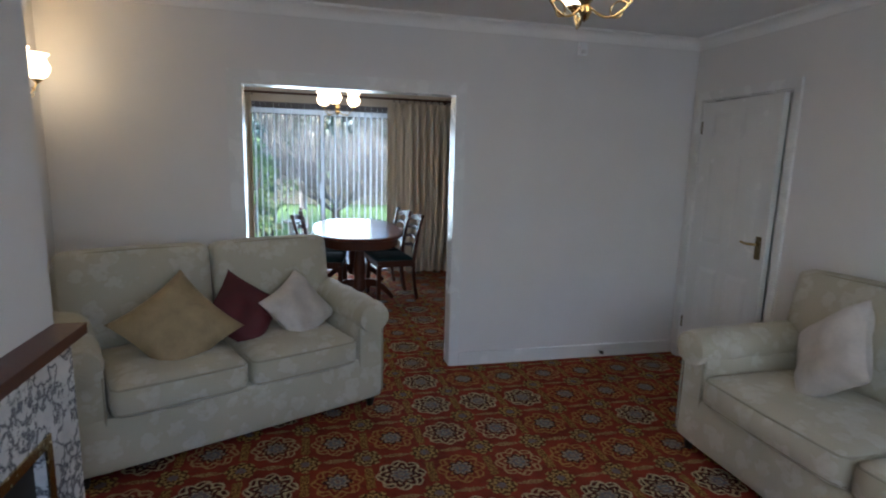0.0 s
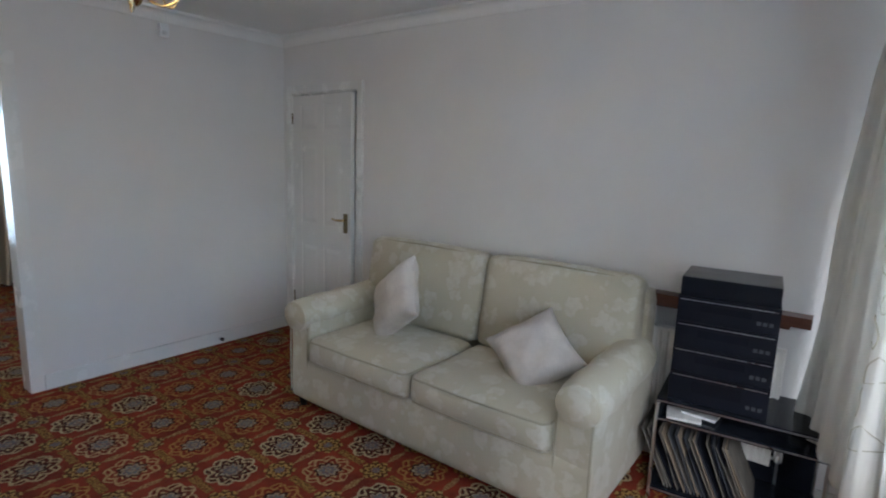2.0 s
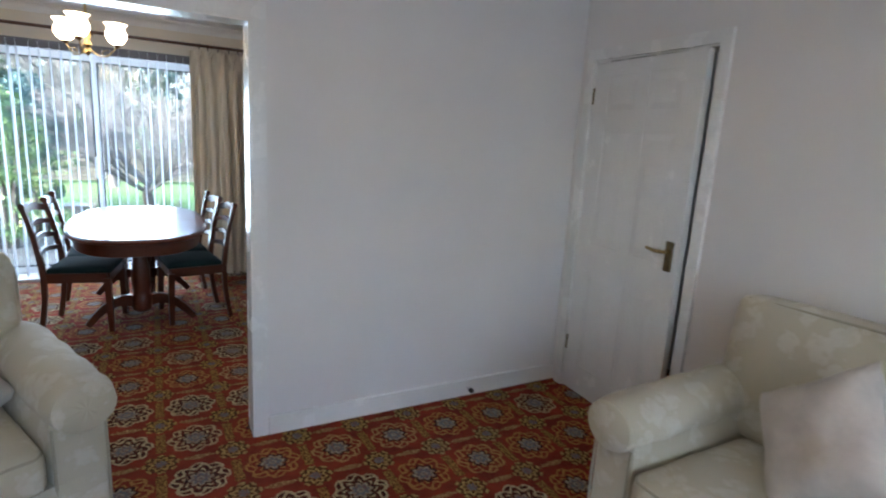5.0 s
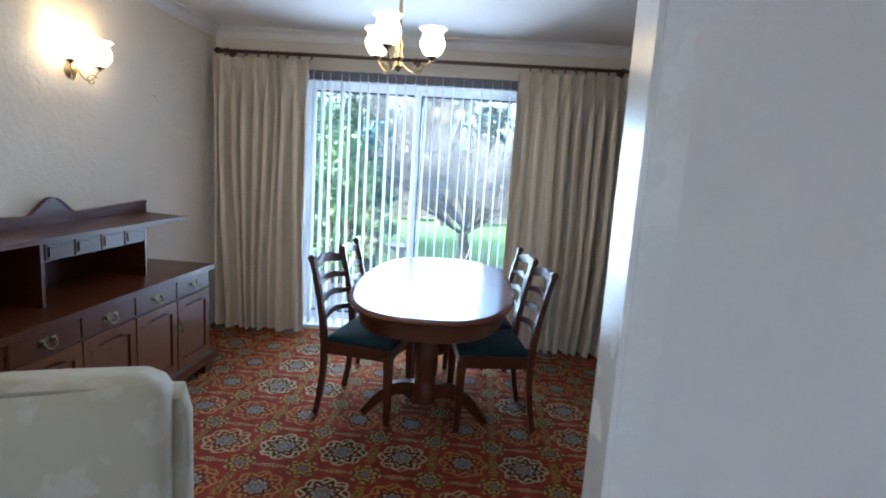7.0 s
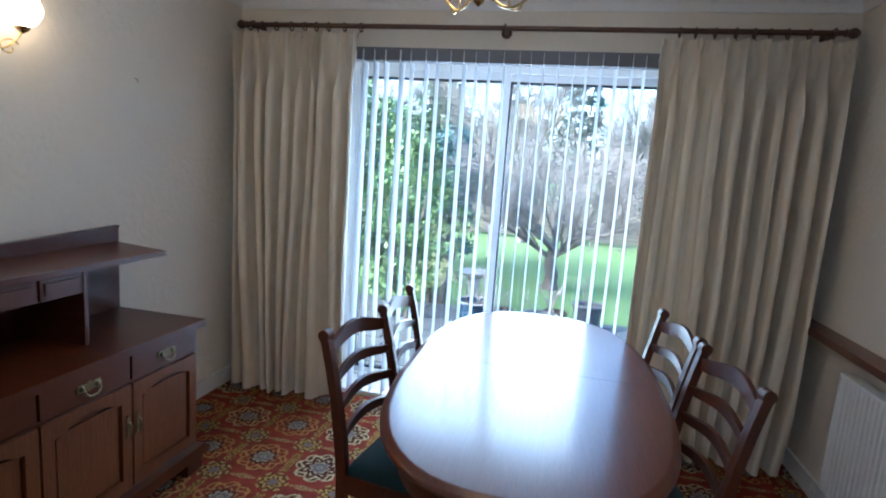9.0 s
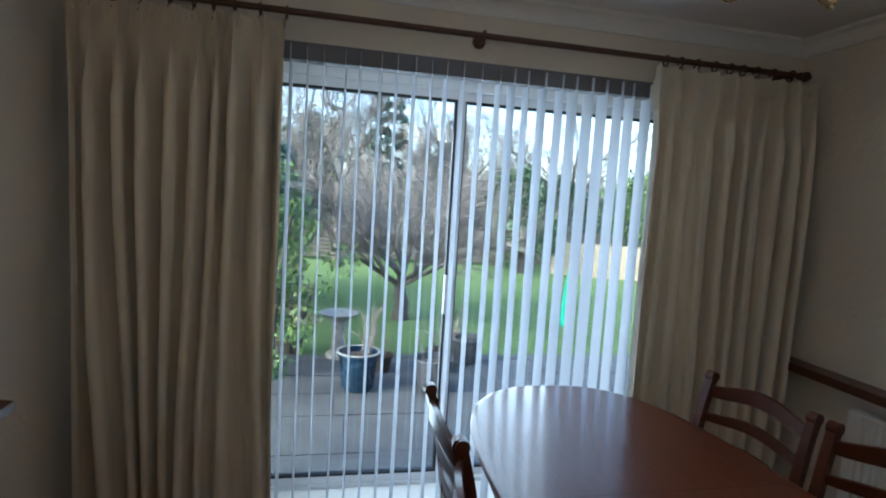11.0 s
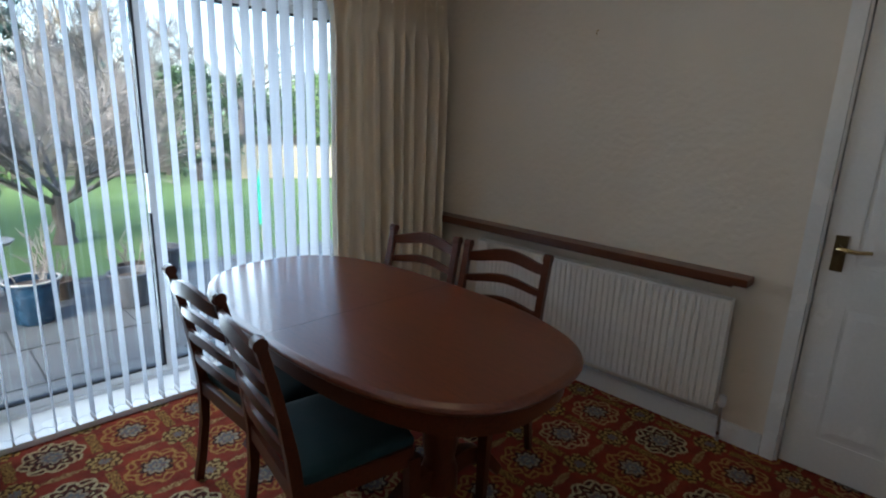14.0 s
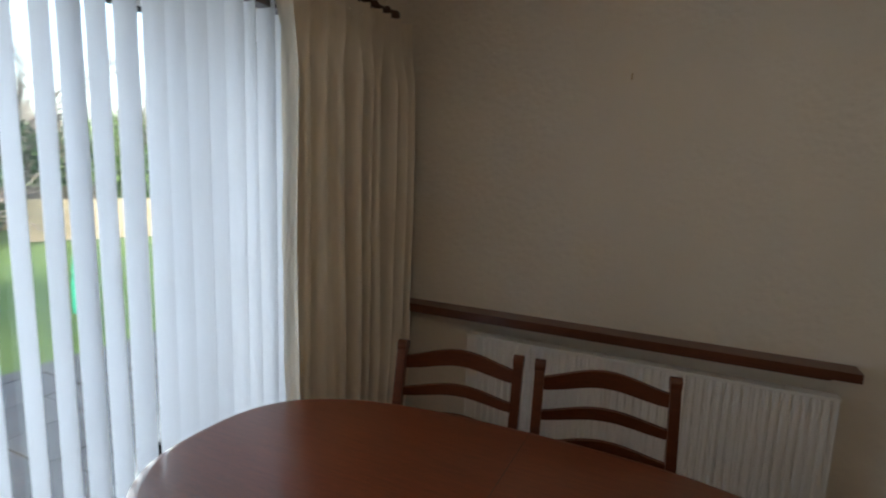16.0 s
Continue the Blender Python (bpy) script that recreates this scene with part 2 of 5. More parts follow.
simple("velvet_maroon", (0.085, 0.010, 0.014), 0.75, 0.3, 9, 0.15, 90)
simple("velvet_gold", (0.34, 0.25, 0.13), 0.6, 0.25, 9, 0.4, 18)
simple("satin_cream", (0.56, 0.51, 0.46), 0.42, 0.15, 9, 0.3, 22)
simple("paving", (0.072, 0.076, 0.076), 0.55, 0.35, 4, 0.5, 30)
simple("mortar", (0.10, 0.10, 0.095), 0.9, 0.2, 6)
simple("soil", (0.045, 0.03, 0.02), 0.95, 0.3, 20, 0.6, 60)
simple("blue_glaze", (0.008, 0.032, 0.065), 0.25, 0.3, 8)
simple("grey_pot", (0.05, 0.055, 0.065), 0.5, 0.2, 8)
simple("terracotta", (0.28, 0.22, 0.16), 0.8, 0.2, 8)
simple("stone", (0.30, 0.29, 0.26), 0.9, 0.3, 8, 0.5, 40)
simple("fence_wood", (0.13, 0.11, 0.085), 0.85, 0.25, 6)
simple("pale_wood", (0.34, 0.29, 0.20), 0.8, 0.2, 6)
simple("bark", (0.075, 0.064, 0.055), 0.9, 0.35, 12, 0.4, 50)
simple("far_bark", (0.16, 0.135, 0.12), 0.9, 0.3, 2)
simple("green_cloth", (0.01, 0.30, 0.20), 0.8, 0.2, 8)
simple("paper_sleeve", (0.15, 0.135, 0.115), 0.7, 0.4, 14)
simple("paper_white", (0.70, 0.70, 0.70), 0.6, 0.2, 30)
simple("piping_cloth", (0.36, 0.33, 0.25), 0.8, 0.1, 30)
simple("stitching", (0.50, 0.46, 0.36), 0.7, 0.15, 30)
simple("upvc", (0.80, 0.81, 0.82), 0.3, 0.03)
# headrail grey with the shade of the window head put into the colour
simple("shaded_rail_grey", (0.15, 0.145, 0.16), 0.5, 0.1)
simple("dark_gasket", (0.015, 0.018, 0.025), 0.5, 0.1)
simple("sole_black", (0.02, 0.015, 0.012), 0.5, 0.2)


def per_leaf(name, dark, light, rough=0.6):
    n = Nodes(name)
    g = n.node("ShaderNodeNewGeometry")
    n.set(Base_Color=n.ramp(g.outputs["Random Per Island"], (0.0, dark), (1.0, light)), Roughness=rough)
    return n.mat


per_leaf("leaf_dark", (0.012, 0.035, 0.012), (0.05, 0.10, 0.035))
per_leaf("leaf_blue", (0.015, 0.05, 0.045), (0.05, 0.12, 0.10))
per_leaf("leaf_green", (0.03, 0.08, 0.015), (0.11, 0.19, 0.05))
per_leaf("leaf_pale", (0.25, 0.28, 0.08), (0.60, 0.58, 0.34))
per_leaf("twig", (0.075, 0.068, 0.062), (0.18, 0.165, 0.15), 0.9)


def grass_material():
    n = Nodes("grass")
    a = n.ramp(n.noise(0.5, 4, 0.6), (0.3, (0.055, 0.115, 0.025)), (0.7, (0.11, 0.19, 0.05)))
    n.set(Base_Color=n.mix(0.35, a, n.ramp(n.noise(40, 3), (0.3, (0.03, 0.07, 0.015)), (0.7, (0.14, 0.21, 0.06)))), Roughness=0.9)
    n.bump(n.noise(120, 3), 0.6, 0.02)


def cloth(name, color, through, weave=420.0, streak=0.06):
    """Woven cloth that lets some light through."""
    n = Nodes(name)
    lo = tuple(c * (1 - streak * 2) for c in color)
    base = n.ramp(n.noise(9, 5, 0.6, stretch=(3, 3, 0.4)), (0.3, lo), (0.7, color))
    n.set(Base_Color=base, Roughness=0.9)
    n.bump(n.noise(weave, 2, 0.6, stretch=(1, 1, 0.5)), 0.25, 0.001)
    t = n.node("ShaderNodeBsdfTranslucent")
    n.put(t.inputs[0], base)
    mix = n.node("ShaderNodeMixShader")
    mix.inputs[0].default_value = through
    out = n.t.nodes["Material Output"]
    n.t.links.new(n.b.outputs[0], mix.inputs[1])
    n.t.links.new(t.outputs[0], mix.inputs[2])
    n.t.links.new(mix.outputs[0], out.inputs[0])
    return n.mat


cloth("curtain_cloth", (0.86, 0.765, 0.62), 0.2)
cloth("lounge_curtain_cloth", (0.84, 0.83, 0.79), 0.4)
cloth("slat_cloth", (0.74, 0.77, 0.81), 0.5, 600, 0.02)


def net_material():
    n = Nodes("net_cloth")
    n.set(Base_Color=(0.85, 0.86, 0.86), Roughness=0.9)
    t = n.node("ShaderNodeBsdfTranslucent")
    t.inputs[0].default_value = (0.85, 0.86, 0.86, 1)
    clear = n.node("ShaderNodeBsdfTransparent")
    a, b = n.node("ShaderNodeMixShader"), n.node("ShaderNodeMixShader")
    a.inputs[0].default_value, b.inputs[0].default_value = 0.6, 0.3
    n.t.links.new(n.b.outputs[0], a.inputs[1])
    n.t.links.new(t.outputs[0], a.inputs[2])
    n.t.links.new(a.outputs[0], b.inputs[1])
    n.t.links.new(clear.outputs[0], b.inputs[2])
    n.t.links.new(b.outputs[0], n.t.nodes["Material Output"].inputs[0])


def glass_material():
    n = Nodes("glass")
    n.set(Base_Color=(0.95, 0.98, 0.97), Roughness=0.0, Transmission_Weight=1.0, IOR=1.01)
    n.b.inputs["Specular IOR Level"].default_value = 0.5
    clear, gloss, mix = n.node("ShaderNodeBsdfTransparent"), n.node("ShaderNodeBsdfGlossy"), n.node("ShaderNodeMixShader")
    clear.inputs[0].default_value = (0.93, 0.96, 0.96, 1)
    gloss.inputs["Roughness"].default_value = 0.01
    f = n.node("ShaderNodeFresnel")
    f.inputs[0].default_value = 1.45
    n.t.links.new(f.outputs[0], mix.inputs[0])
    n.t.links.new(clear.outputs[0], mix.inputs[1])
    n.t.links.new(gloss.outputs[0], mix.inputs[2])
    n.t.links.new(mix.outputs[0], n.t.nodes["Material Output"].inputs[0])


def lit_glass(name, strength):
    """A frosted lamp shade with a burning bulb inside."""
    n = Nodes(name)
    n.set(Base_Color=(0.85, 0.75, 0.55), Roughness=0.35, Emission_Color=n.ramp(n.noise(30, 2), (0.3, (1.0, 0.68, 0.34)), (0.7, (1.0, 0.80, 0.50))), Emission_Strength=strength)


def damask(name, ground, figure):
    """Sofa cloth: pale leaf shapes woven on a cream ground."""
    n = Nodes(name)
    warp = n.node("ShaderNodeVectorMath", operation="MULTIPLY_ADD")
    nz = n.node("ShaderNodeTexNoise")
    n.t.links.new(n.co, nz.inputs["Vector"])
    nz.inputs["Scale"].default_value = 17
    nz.inputs["Detail"].default_value = 3
    n.t.links.new(nz.outputs["Color"], warp.inputs[0])
    warp.inputs[1].default_value = (0.13, 0.13, 0.13)
    n.t.links.new(n.co, warp.inputs[2])
    v = n.node("ShaderNodeTexVoronoi", feature="F1")
    n.t.links.new(warp.outputs[0], v.inputs["Vector"])
    v.inputs["Scale"].default_value = 9.0
    m = n.ramp(v.outputs["Distance"], (0.36, (1, 1, 1)), (0.46, (0, 0, 0)))
    edge = n.ramp(n.noise(30, 3, 0.6), (0.40, (0.5, 0.5, 0.5)), (0.52, (1, 1, 1)))
    m = n.mix(1.0, m, edge, "MULTIPLY")
    base = n.mix(m, ground, figure)
    base = n.mix(1.0, base, n.ramp(n.noise(3, 4), (0.3, (0.86, 0.86, 0.85)), (0.7, (1, 1, 1))), "MULTIPLY")
    n.set(Base_Color=base, Roughness=0.8, Sheen_Weight=0.15)
    n.bump(n.math("ADD", n.math("MULTIPLY", n.noise(500, 2), 0.3), n.math("MULTIPLY", n.noise(7, 5, 0.55), 1.0)), 0.5, 0.010)


def marble():
    n = Nodes("marble")
    w = n.noise(5, 6, 0.7)
    v = n.math("ABSOLUTE", n.math("SUBTRACT", n.noise(9, 5, 0.65), 0.5))
    base = n.mix(n.ramp(v, (0.0, (1, 1, 1)), (0.05, (0, 0, 0))), n.ramp(w, (0.35, (0.52, 0.53, 0.56)), (0.6, (0.72, 0.72, 0.73))), (0.06, 0.065, 0.09))
    n.set(Base_Color=base, Roughness=0.25)


def carpet_material():
    """Axminster carpet: large star medallions, gold rosettes between them and gold bars linking the rosettes."""
    n = Nodes("carpet")
    M = n.math
    PX, PY, OX, OY = 0.303, 0.351, 0.338, -0.957
    wob = n.node("ShaderNodeTexNoise")
    n.t.links.new(n.co, wob.inputs["Vector"])
    wob.inputs["Scale"].default_value = 45
    wv = n.node("ShaderNodeVectorMath", operation="MULTIPLY_ADD")
    n.t.links.new(wob.outputs["Color"], wv.inputs[0])
    wv.inputs[1].default_value = (0.020, 0.020, 0.0)
    n.t.links.new(n.co, wv.inputs[2])
    s = n.node("ShaderNodeSeparateXYZ")
    n.t.links.new(wv.outputs[0], s.inputs[0])
    X = M("DIVIDE", M("SUBTRACT", s.outputs[0], OX + 0.010), PX)
    Y = M("DIVIDE", M("SUBTRACT", s.outputs[1], OY + 0.010), PY)

    def cell(shift):
        a, b = M("ADD", X, shift), M("ADD", Y, shift)
        i, j = M("ROUND", a), M("ROUND", b)
        du, dv = M("MULTIPLY", M("SUBTRACT", a, i), PX), M("MULTIPLY", M("SUBTRACT", b, j), PY)
        r = M("SQRT", M("ADD", M("MULTIPLY", du, du), M("MULTIPLY", dv, dv)))
        th = M("ARCTAN2", dv, du)
        c = n.node("ShaderNodeCombineXYZ")
        n.put(c.inputs[0], i)
        n.put(c.inputs[1], j)
        wn_ = n.node("ShaderNodeTexWhiteNoise", noise_dimensions="2D")
        n.t.links.new(c.outputs[0], wn_.inputs["Vector"])
        return du, dv, r, th, wn_.outputs["Value"]

    def below(a, b):
        return M("LESS_THAN", a, b)

    def lobes(th, k, base, amp):
        return M("MULTIPLY_ADD", M("ABSOLUTE", M("COSINE", M("MULTIPLY", th, k / 2))), amp, base)

    def band(r, at, half):
        return below(M("ABSOLUTE", M("SUBTRACT", r, at)), half)
    du, dv, r, th, rnd = cell(0.0)
    eu, ev, q, ph, rnd2 = cell(0.5)
    col = n.mix(n.ramp(n.noise(7, 4, 0.6), (0.35, (0, 0, 0)), (0.65, (1, 1, 1))), (0.17, 0.020, 0.014), (0.34, 0.045, 0.022))
    fine = n.noise(95, 3, 0.7)
    speck = n.ramp(fine, (0.47, (0, 0, 0)), (0.53, (1, 1, 1)))
    gold = n.mix(speck, (0.10, 0.045, 0.012), (0.46, 0.27, 0.06))
    tan = n.mix(speck, (0.22, 0.10, 0.03), (0.50, 0.34, 0.14))
    # bars between rosettes along y, leaves between them along x
    bar_y = M("MULTIPLY", below(M("ABSOLUTE", eu), 0.021), below(M("ABSOLUTE", dv), 0.085))
    col = n.mix(bar_y, col, gold)
    leaf_h = M("MULTIPLY_ADD", M("MULTIPLY", du, du), -2.9, 0.017)
    col = n.mix(below(M("ABSOLUTE", ev), leaf_h), col, tan)
    # rosettes
    ro = lobes(ph, 8, 0.060, 0.018)
    pet = M("GREATER_THAN", M("SINE", M("MULTIPLY_ADD", q, 190.0, M("MULTIPLY", M("COSINE", M("MULTIPLY", ph, 8.0)), 1.6))), 0.1)
    ros = n.mix(pet, (0.07, 0.04, 0.012), n.mix(rnd2, (0.50, 0.32, 0.07), (0.46, 0.34, 0.13)))
    ros = n.mix(below(q, lobes(ph, 8, 0.016, 0.010)), ros, (0.17, 0.17, 0.17))
    col = n.mix(below(q, ro), col, ros)
    # medallions
    ring = lobes(th, 8, 0.103, 0.022)
    inner = n.mix(n.ramp(rnd, (0.35, (0, 0, 0)), (0.45, (1, 1, 1))), (0.035, 0.012, 0.010), (0.22, 0.028, 0.014))
    scroll = M("GREATER_THAN", M("SINE", M("MULTIPLY_ADD", r, 150.0, M("MULTIPLY", M("SINE", M("MULTIPLY", th, 8.0)), 2.4))), 0.25)
    sc = n.mix(n.ramp(rnd, (0.3, (0, 0, 0)), (0.6, (1, 1, 1))), (0.58, 0.49, 0.27), (0.46, 0.24, 0.06))
    med = n.mix(scroll, inner, sc)
    med = n.mix(below(r, lobes(th, 8, 0.052, 0.016)), med, (0.025, 0.015, 0.015))
    med = n.mix(below(r, lobes(th, 8, 0.036, 0.018)), med, (0.40, 0.35, 0.24))
    med = n.mix(below(r, lobes(th, 8, 0.026, 0.015)), med, (0.16, 0.175, 0.19))
    med = n.mix(band(r, 0.012, 0.004), med, (0.36, 0.33, 0.25))
    med = n.mix(M("GREATER_THAN", r, M("SUBTRACT", ring, 0.011)), med, sc)
    col = n.mix(below(r, ring), col, med)
    worn = n.ramp(n.noise(60, 4, 0.7), (0.42, (0, 0, 0)), (0.62, (0.6, 0.6, 0.6)))
    col = n.mix(worn, col, (0.22, 0.055, 0.025))
    pile = n.noise(380, 2, 0.7)
    col = n.mix(1.0, col, n.ramp(pile, (0.2, (0.72, 0.72, 0.72)), (0.8, (1, 1, 1))), "MULTIPLY")
    col = n.mix(1.0, col, n.ramp(n.noise(1.6, 4), (0.3, (0.82, 0.82, 0.82)), (0.7, (1, 1, 1))), "MULTIPLY")
    n.set(Base_Color=col, Roughness=0.97)
    n.b.inputs["Specular IOR Level"].default_value = 0.15
    n.bump(pile, 0.5, 0.004)


grass_material()
net_material()
glass_material()
lit_glass("lit_shade", 0.75)
damask("sofa_fabric", (0.50, 0.46, 0.35), (0.575, 0.545, 0.455))
marble()
carpet_material()

# ---- structure ----
XL, XR, XD = -2.50, 1.88, 0.89
YS, YN, YP = -4.17, 3.42, 0.12
H = 2.45
OPL, OPH = -1.41, 1.96
WL, WR, WT = -1.86, 0.38, 2.13
SWL, SWR, SWB, SWT = -1.9, 1.45, 0.70, 2.15


def slab(name, bm, mat, label, category="wall", bevel=0.0):
    return tagged(part(name, bm, mat, smooth=False, bevel=bevel), label, category, kind="structure")


def holed(x0, x1, y0, y1, holes, along="x"):
    """A wall along x or y, full height, with holes (from, to, bottom, top)."""
    bm = bmnew()
    a, b = (x0, x1) if along == "x" else (y0, y1)

    def piece(p, q, z0, z1):
        if q - p > 1e-4 and z1 - z0 > 1e-4:
            if along == "x":
                box(bm, p, q, y0, y1, z0, z1)
            else:
                box(bm, x0, x1, p, q, z0, z1)
    at = a
    for p, q, z0, z1 in sorted(holes):
        piece(at, p, -0.2, H + 0.2)
        piece(p, q, -0.2, z0)
        piece(p, q, z1, H + 0.2)
        at = q
    piece(at, b, -0.2, H + 0.2)
    return bm


slab("floor", boxed(XL - 0.3, XR + 0.3, YS - 0.3, YN + 0.02, -0.2, 0), "carpet", "red and gold medallion patterned carpet over both rooms", "floor")
slab("ceiling", boxed(XL - 0.3, XR + 0.3, YS - 0.3, YN + 0.3, H, H + 0.2), "ceiling_paint", "white painted ceiling", "ceiling")
slab("wall_partition", holed(XL, XR, 0, YP, [(OPL, 0, -0.2, OPH)]), "lounge_paper", "pale wall with a wide opening between the rooms")
slab("wall_lounge_west", boxed(XL - 0.3, XL, YS - 0.3, YP, -0.2, H + 0.2), "lounge_paper", "pale lounge wall beside the fireplace")
slab("wall_dining_west", boxed(XL - 0.3, XL, YP, YN + 0.3, -0.2, H + 0.2), "dining_paper", "cream embossed wallpaper on the dining wall")
slab("wall_lounge_east", holed(XR, XR + 0.12, YS - 0.3, YP, [(-0.90, -0.10, -0.2, 2.01)], "y"), "lounge_paper", "pale lounge wall with a panelled door")
slab("wall_dining_east", holed(XD, XD + 0.12, YP, YN + 0.3, [(0.24, 1.085, -0.2, 2.01)], "y"), "dining_paper", "cream dining wall with a panelled door")
slab("wall_north", holed(XL, XD, YN, YN + 0.30, [(WL, WR, 0.0, WT)]), "dining_paper", "cream dining wall with wide patio doors")
slab("wall_south", holed(XL, XR, YS - 0.28, YS, [(SWL, SWR, SWB, SWT)]), "lounge_paper", "pale lounge wall with the front window")
slab("wall_hall", boxed(XR + 0.9, XR + 1.0, YS - 0.3, YN + 0.3, -0.2, H + 0.2), "lounge_paper", "plain hall wall behind the doors")
slab("wall_hall_north", boxed(XD + 0.12, XR + 0.9, YN, YN + 0.3, -0.2, H + 0.2), "lounge_paper", "plain hall end wall")
slab("wall_hall_south", boxed(XR + 0.12, XR + 0.9, YS - 0.3, YS, -0.2, H + 0.2), "lounge_paper", "plain hall end wall")
slab("floor_hall", boxed(XR + 0.3, XR + 1.0, YS - 0.3, YN + 0.3, -0.2, -0.002), "carpet", "patterned hall carpet", "floor")
slab("ceiling_hall", boxed(XR + 0.3, XR + 1.0, YS - 0.3, YN + 0.3, H, H + 0.2), "ceiling_paint", "white hall ceiling", "ceiling")


def cornice(name, a, b, inward):
    """A coved plaster moulding along a wall's top from a to b; inward is the way into the room."""
    a, b, w = Vector((*a, H)), Vector((*b, H)), Vector((*inward, 0))
    prof = [(0.0, -0.105), (0.014, -0.105), (0.016, -0.088)]
    prof += [(0.016 + 0.062 * (1 - math.cos(t)), -0.088 + 0.066 * math.sin(t)) for t in (radians(15 * k) for k in range(1, 7))]
    prof += [(0.082, -0.020), (0.090, -0.020), (0.092, 0.0), (0.0, 0.0)]
    prof = [(d * 0.75, z * 0.75) for d, z in prof]
    bm = bmnew()
    ends = [[bm.verts.new(p + w * d + Vector((0, 0, z))) for d, z in prof] for p in (a, b)]
    for i in range(len(prof)):
        j = (i + 1) % len(prof)
        bm.faces.new((ends[0][i], ends[0][j], ends[1][j], ends[1][i]))
    bm.faces.new(ends[0])
    bm.faces.new(ends[1][::-1])
    tagged(part(name, bm, "cornice_paint"), "white coved plaster cornice", "cornice", kind="structure")


cornice("cornice_lounge_north", (XL, 0), (XR, 0), (0, -1))
cornice("cornice_lounge_east", (XR, 0), (XR, YS), (-1, 0))
cornice("cornice_lounge_west", (XL, 0), (XL, YS), (1, 0))
cornice("cornice_dining_north", (XL, YN), (XD, YN), (0, -1))
cornice("cornice_dining_east", (XD, YP), (XD, YN), (-1, 0))
cornice("cornice_dining_west", (XL, YP), (XL, YN), (1, 0))


def skirting(name, x0, x1, y0, y1):
    bm = boxed(x0, x1, y0, y1, 0, 0.10)
    tagged(part(name, bm, "gloss_white", bevel=0.006), "white painted skirting board", "skirting", kind="structure")


skirting("baseboard_partition_lounge", 0.065, XR, -0.016, 0)
skirting("baseboard_partition_dining", 0.065, XD, YP, YP + 0.016)
skirting("baseboard_lounge_east", XR - 0.016, XR, YS, -0.97)
skirting("baseboard_dining_east", XD - 0.016, XD, 1.14, YN)
skirting("baseboard_dining_west", XL, XL + 0.016, YP, YN)
skirting("baseboard_dining_north_west", XL, WL, YN - 0.016, YN)
skirting("baseboard_dining_north_east", WR, XD, YN - 0.016, YN)
skirting("baseboard_lounge_west", XL, XL + 0.016, -1.6, 0)


def trim(name, bm, label):
    tagged(part(name, bm, "gloss_trim", bevel=0.004), label, "door trim", kind="structure")


def opening_trim():
    """Lining and architrave of the wide opening."""
    for n, x0, x1 in (("trim_lining_east", -0.012, 0.0), ("trim_lining_west", OPL, OPL + 0.012)):
        trim(n, boxed(x0, x1, -0.012, YP + 0.012, 0, OPH), "white gloss lining of the opening")
    trim("trim_lining_head", boxed(OPL + 0.012, -0.012, -0.012, YP + 0.012, OPH - 0.012, OPH), "white gloss head lining of the opening")
    for side, y0, y1 in (("lounge", -0.015, 0.0), ("dining", YP, YP + 0.015)):
        trim("trim_east_" + side, boxed(0.0, 0.062, y0, y1, 0, OPH + 0.075), "white architrave beside the opening")
        trim("trim_west_" + side, boxed(OPL - 0.075, OPL, y0, y1, 0, OPH + 0.075), "white architrave beside the opening")
        trim("trim_head_" + side, boxed(OPL, 0.0, y0, y1, OPH, OPH + 0.075), "white architrave over the opening")


opening_trim()


def door_trim(tag, x, face, y0, y1, depth):
    """Frame lining and architrave of a door in an east wall; face is the room side's direction in x."""
    trim("trim_door_a_" + tag, boxed(x, x + depth, y0, y0 + 0.02, 0, 2.01), "white door lining")
    trim("trim_door_b_" + tag, boxed(x, x + depth, y1 - 0.02, y1, 0, 2.01), "white door lining")
    trim("trim_door_c_" + tag, boxed(x, x + depth, y0 + 0.02, y1 - 0.02, 1.99, 2.01), "white door head lining")
    a, b = sorted((x, x + face * 0.016))
    trim("trim_arch_a_" + tag, boxed(a, b, y0 - 0.05, y0 + 0.008, 0, 2.06), "white door architrave")
    trim("trim_arch_b_" + tag, boxed(a, b, y1 - 0.008, y1 + 0.05, 0, 2.06), "white door architrave")
    trim("trim_arch_c_" + tag, boxed(a, b, y0 + 0.008, y1 - 0.008, 2.0, 2.06), "white door architrave")


door_trim("lounge", XR, -1, -0.90, -0.10, 0.12)
door_trim("dining", XD, -1, 0.24, 1.085, 0.12)


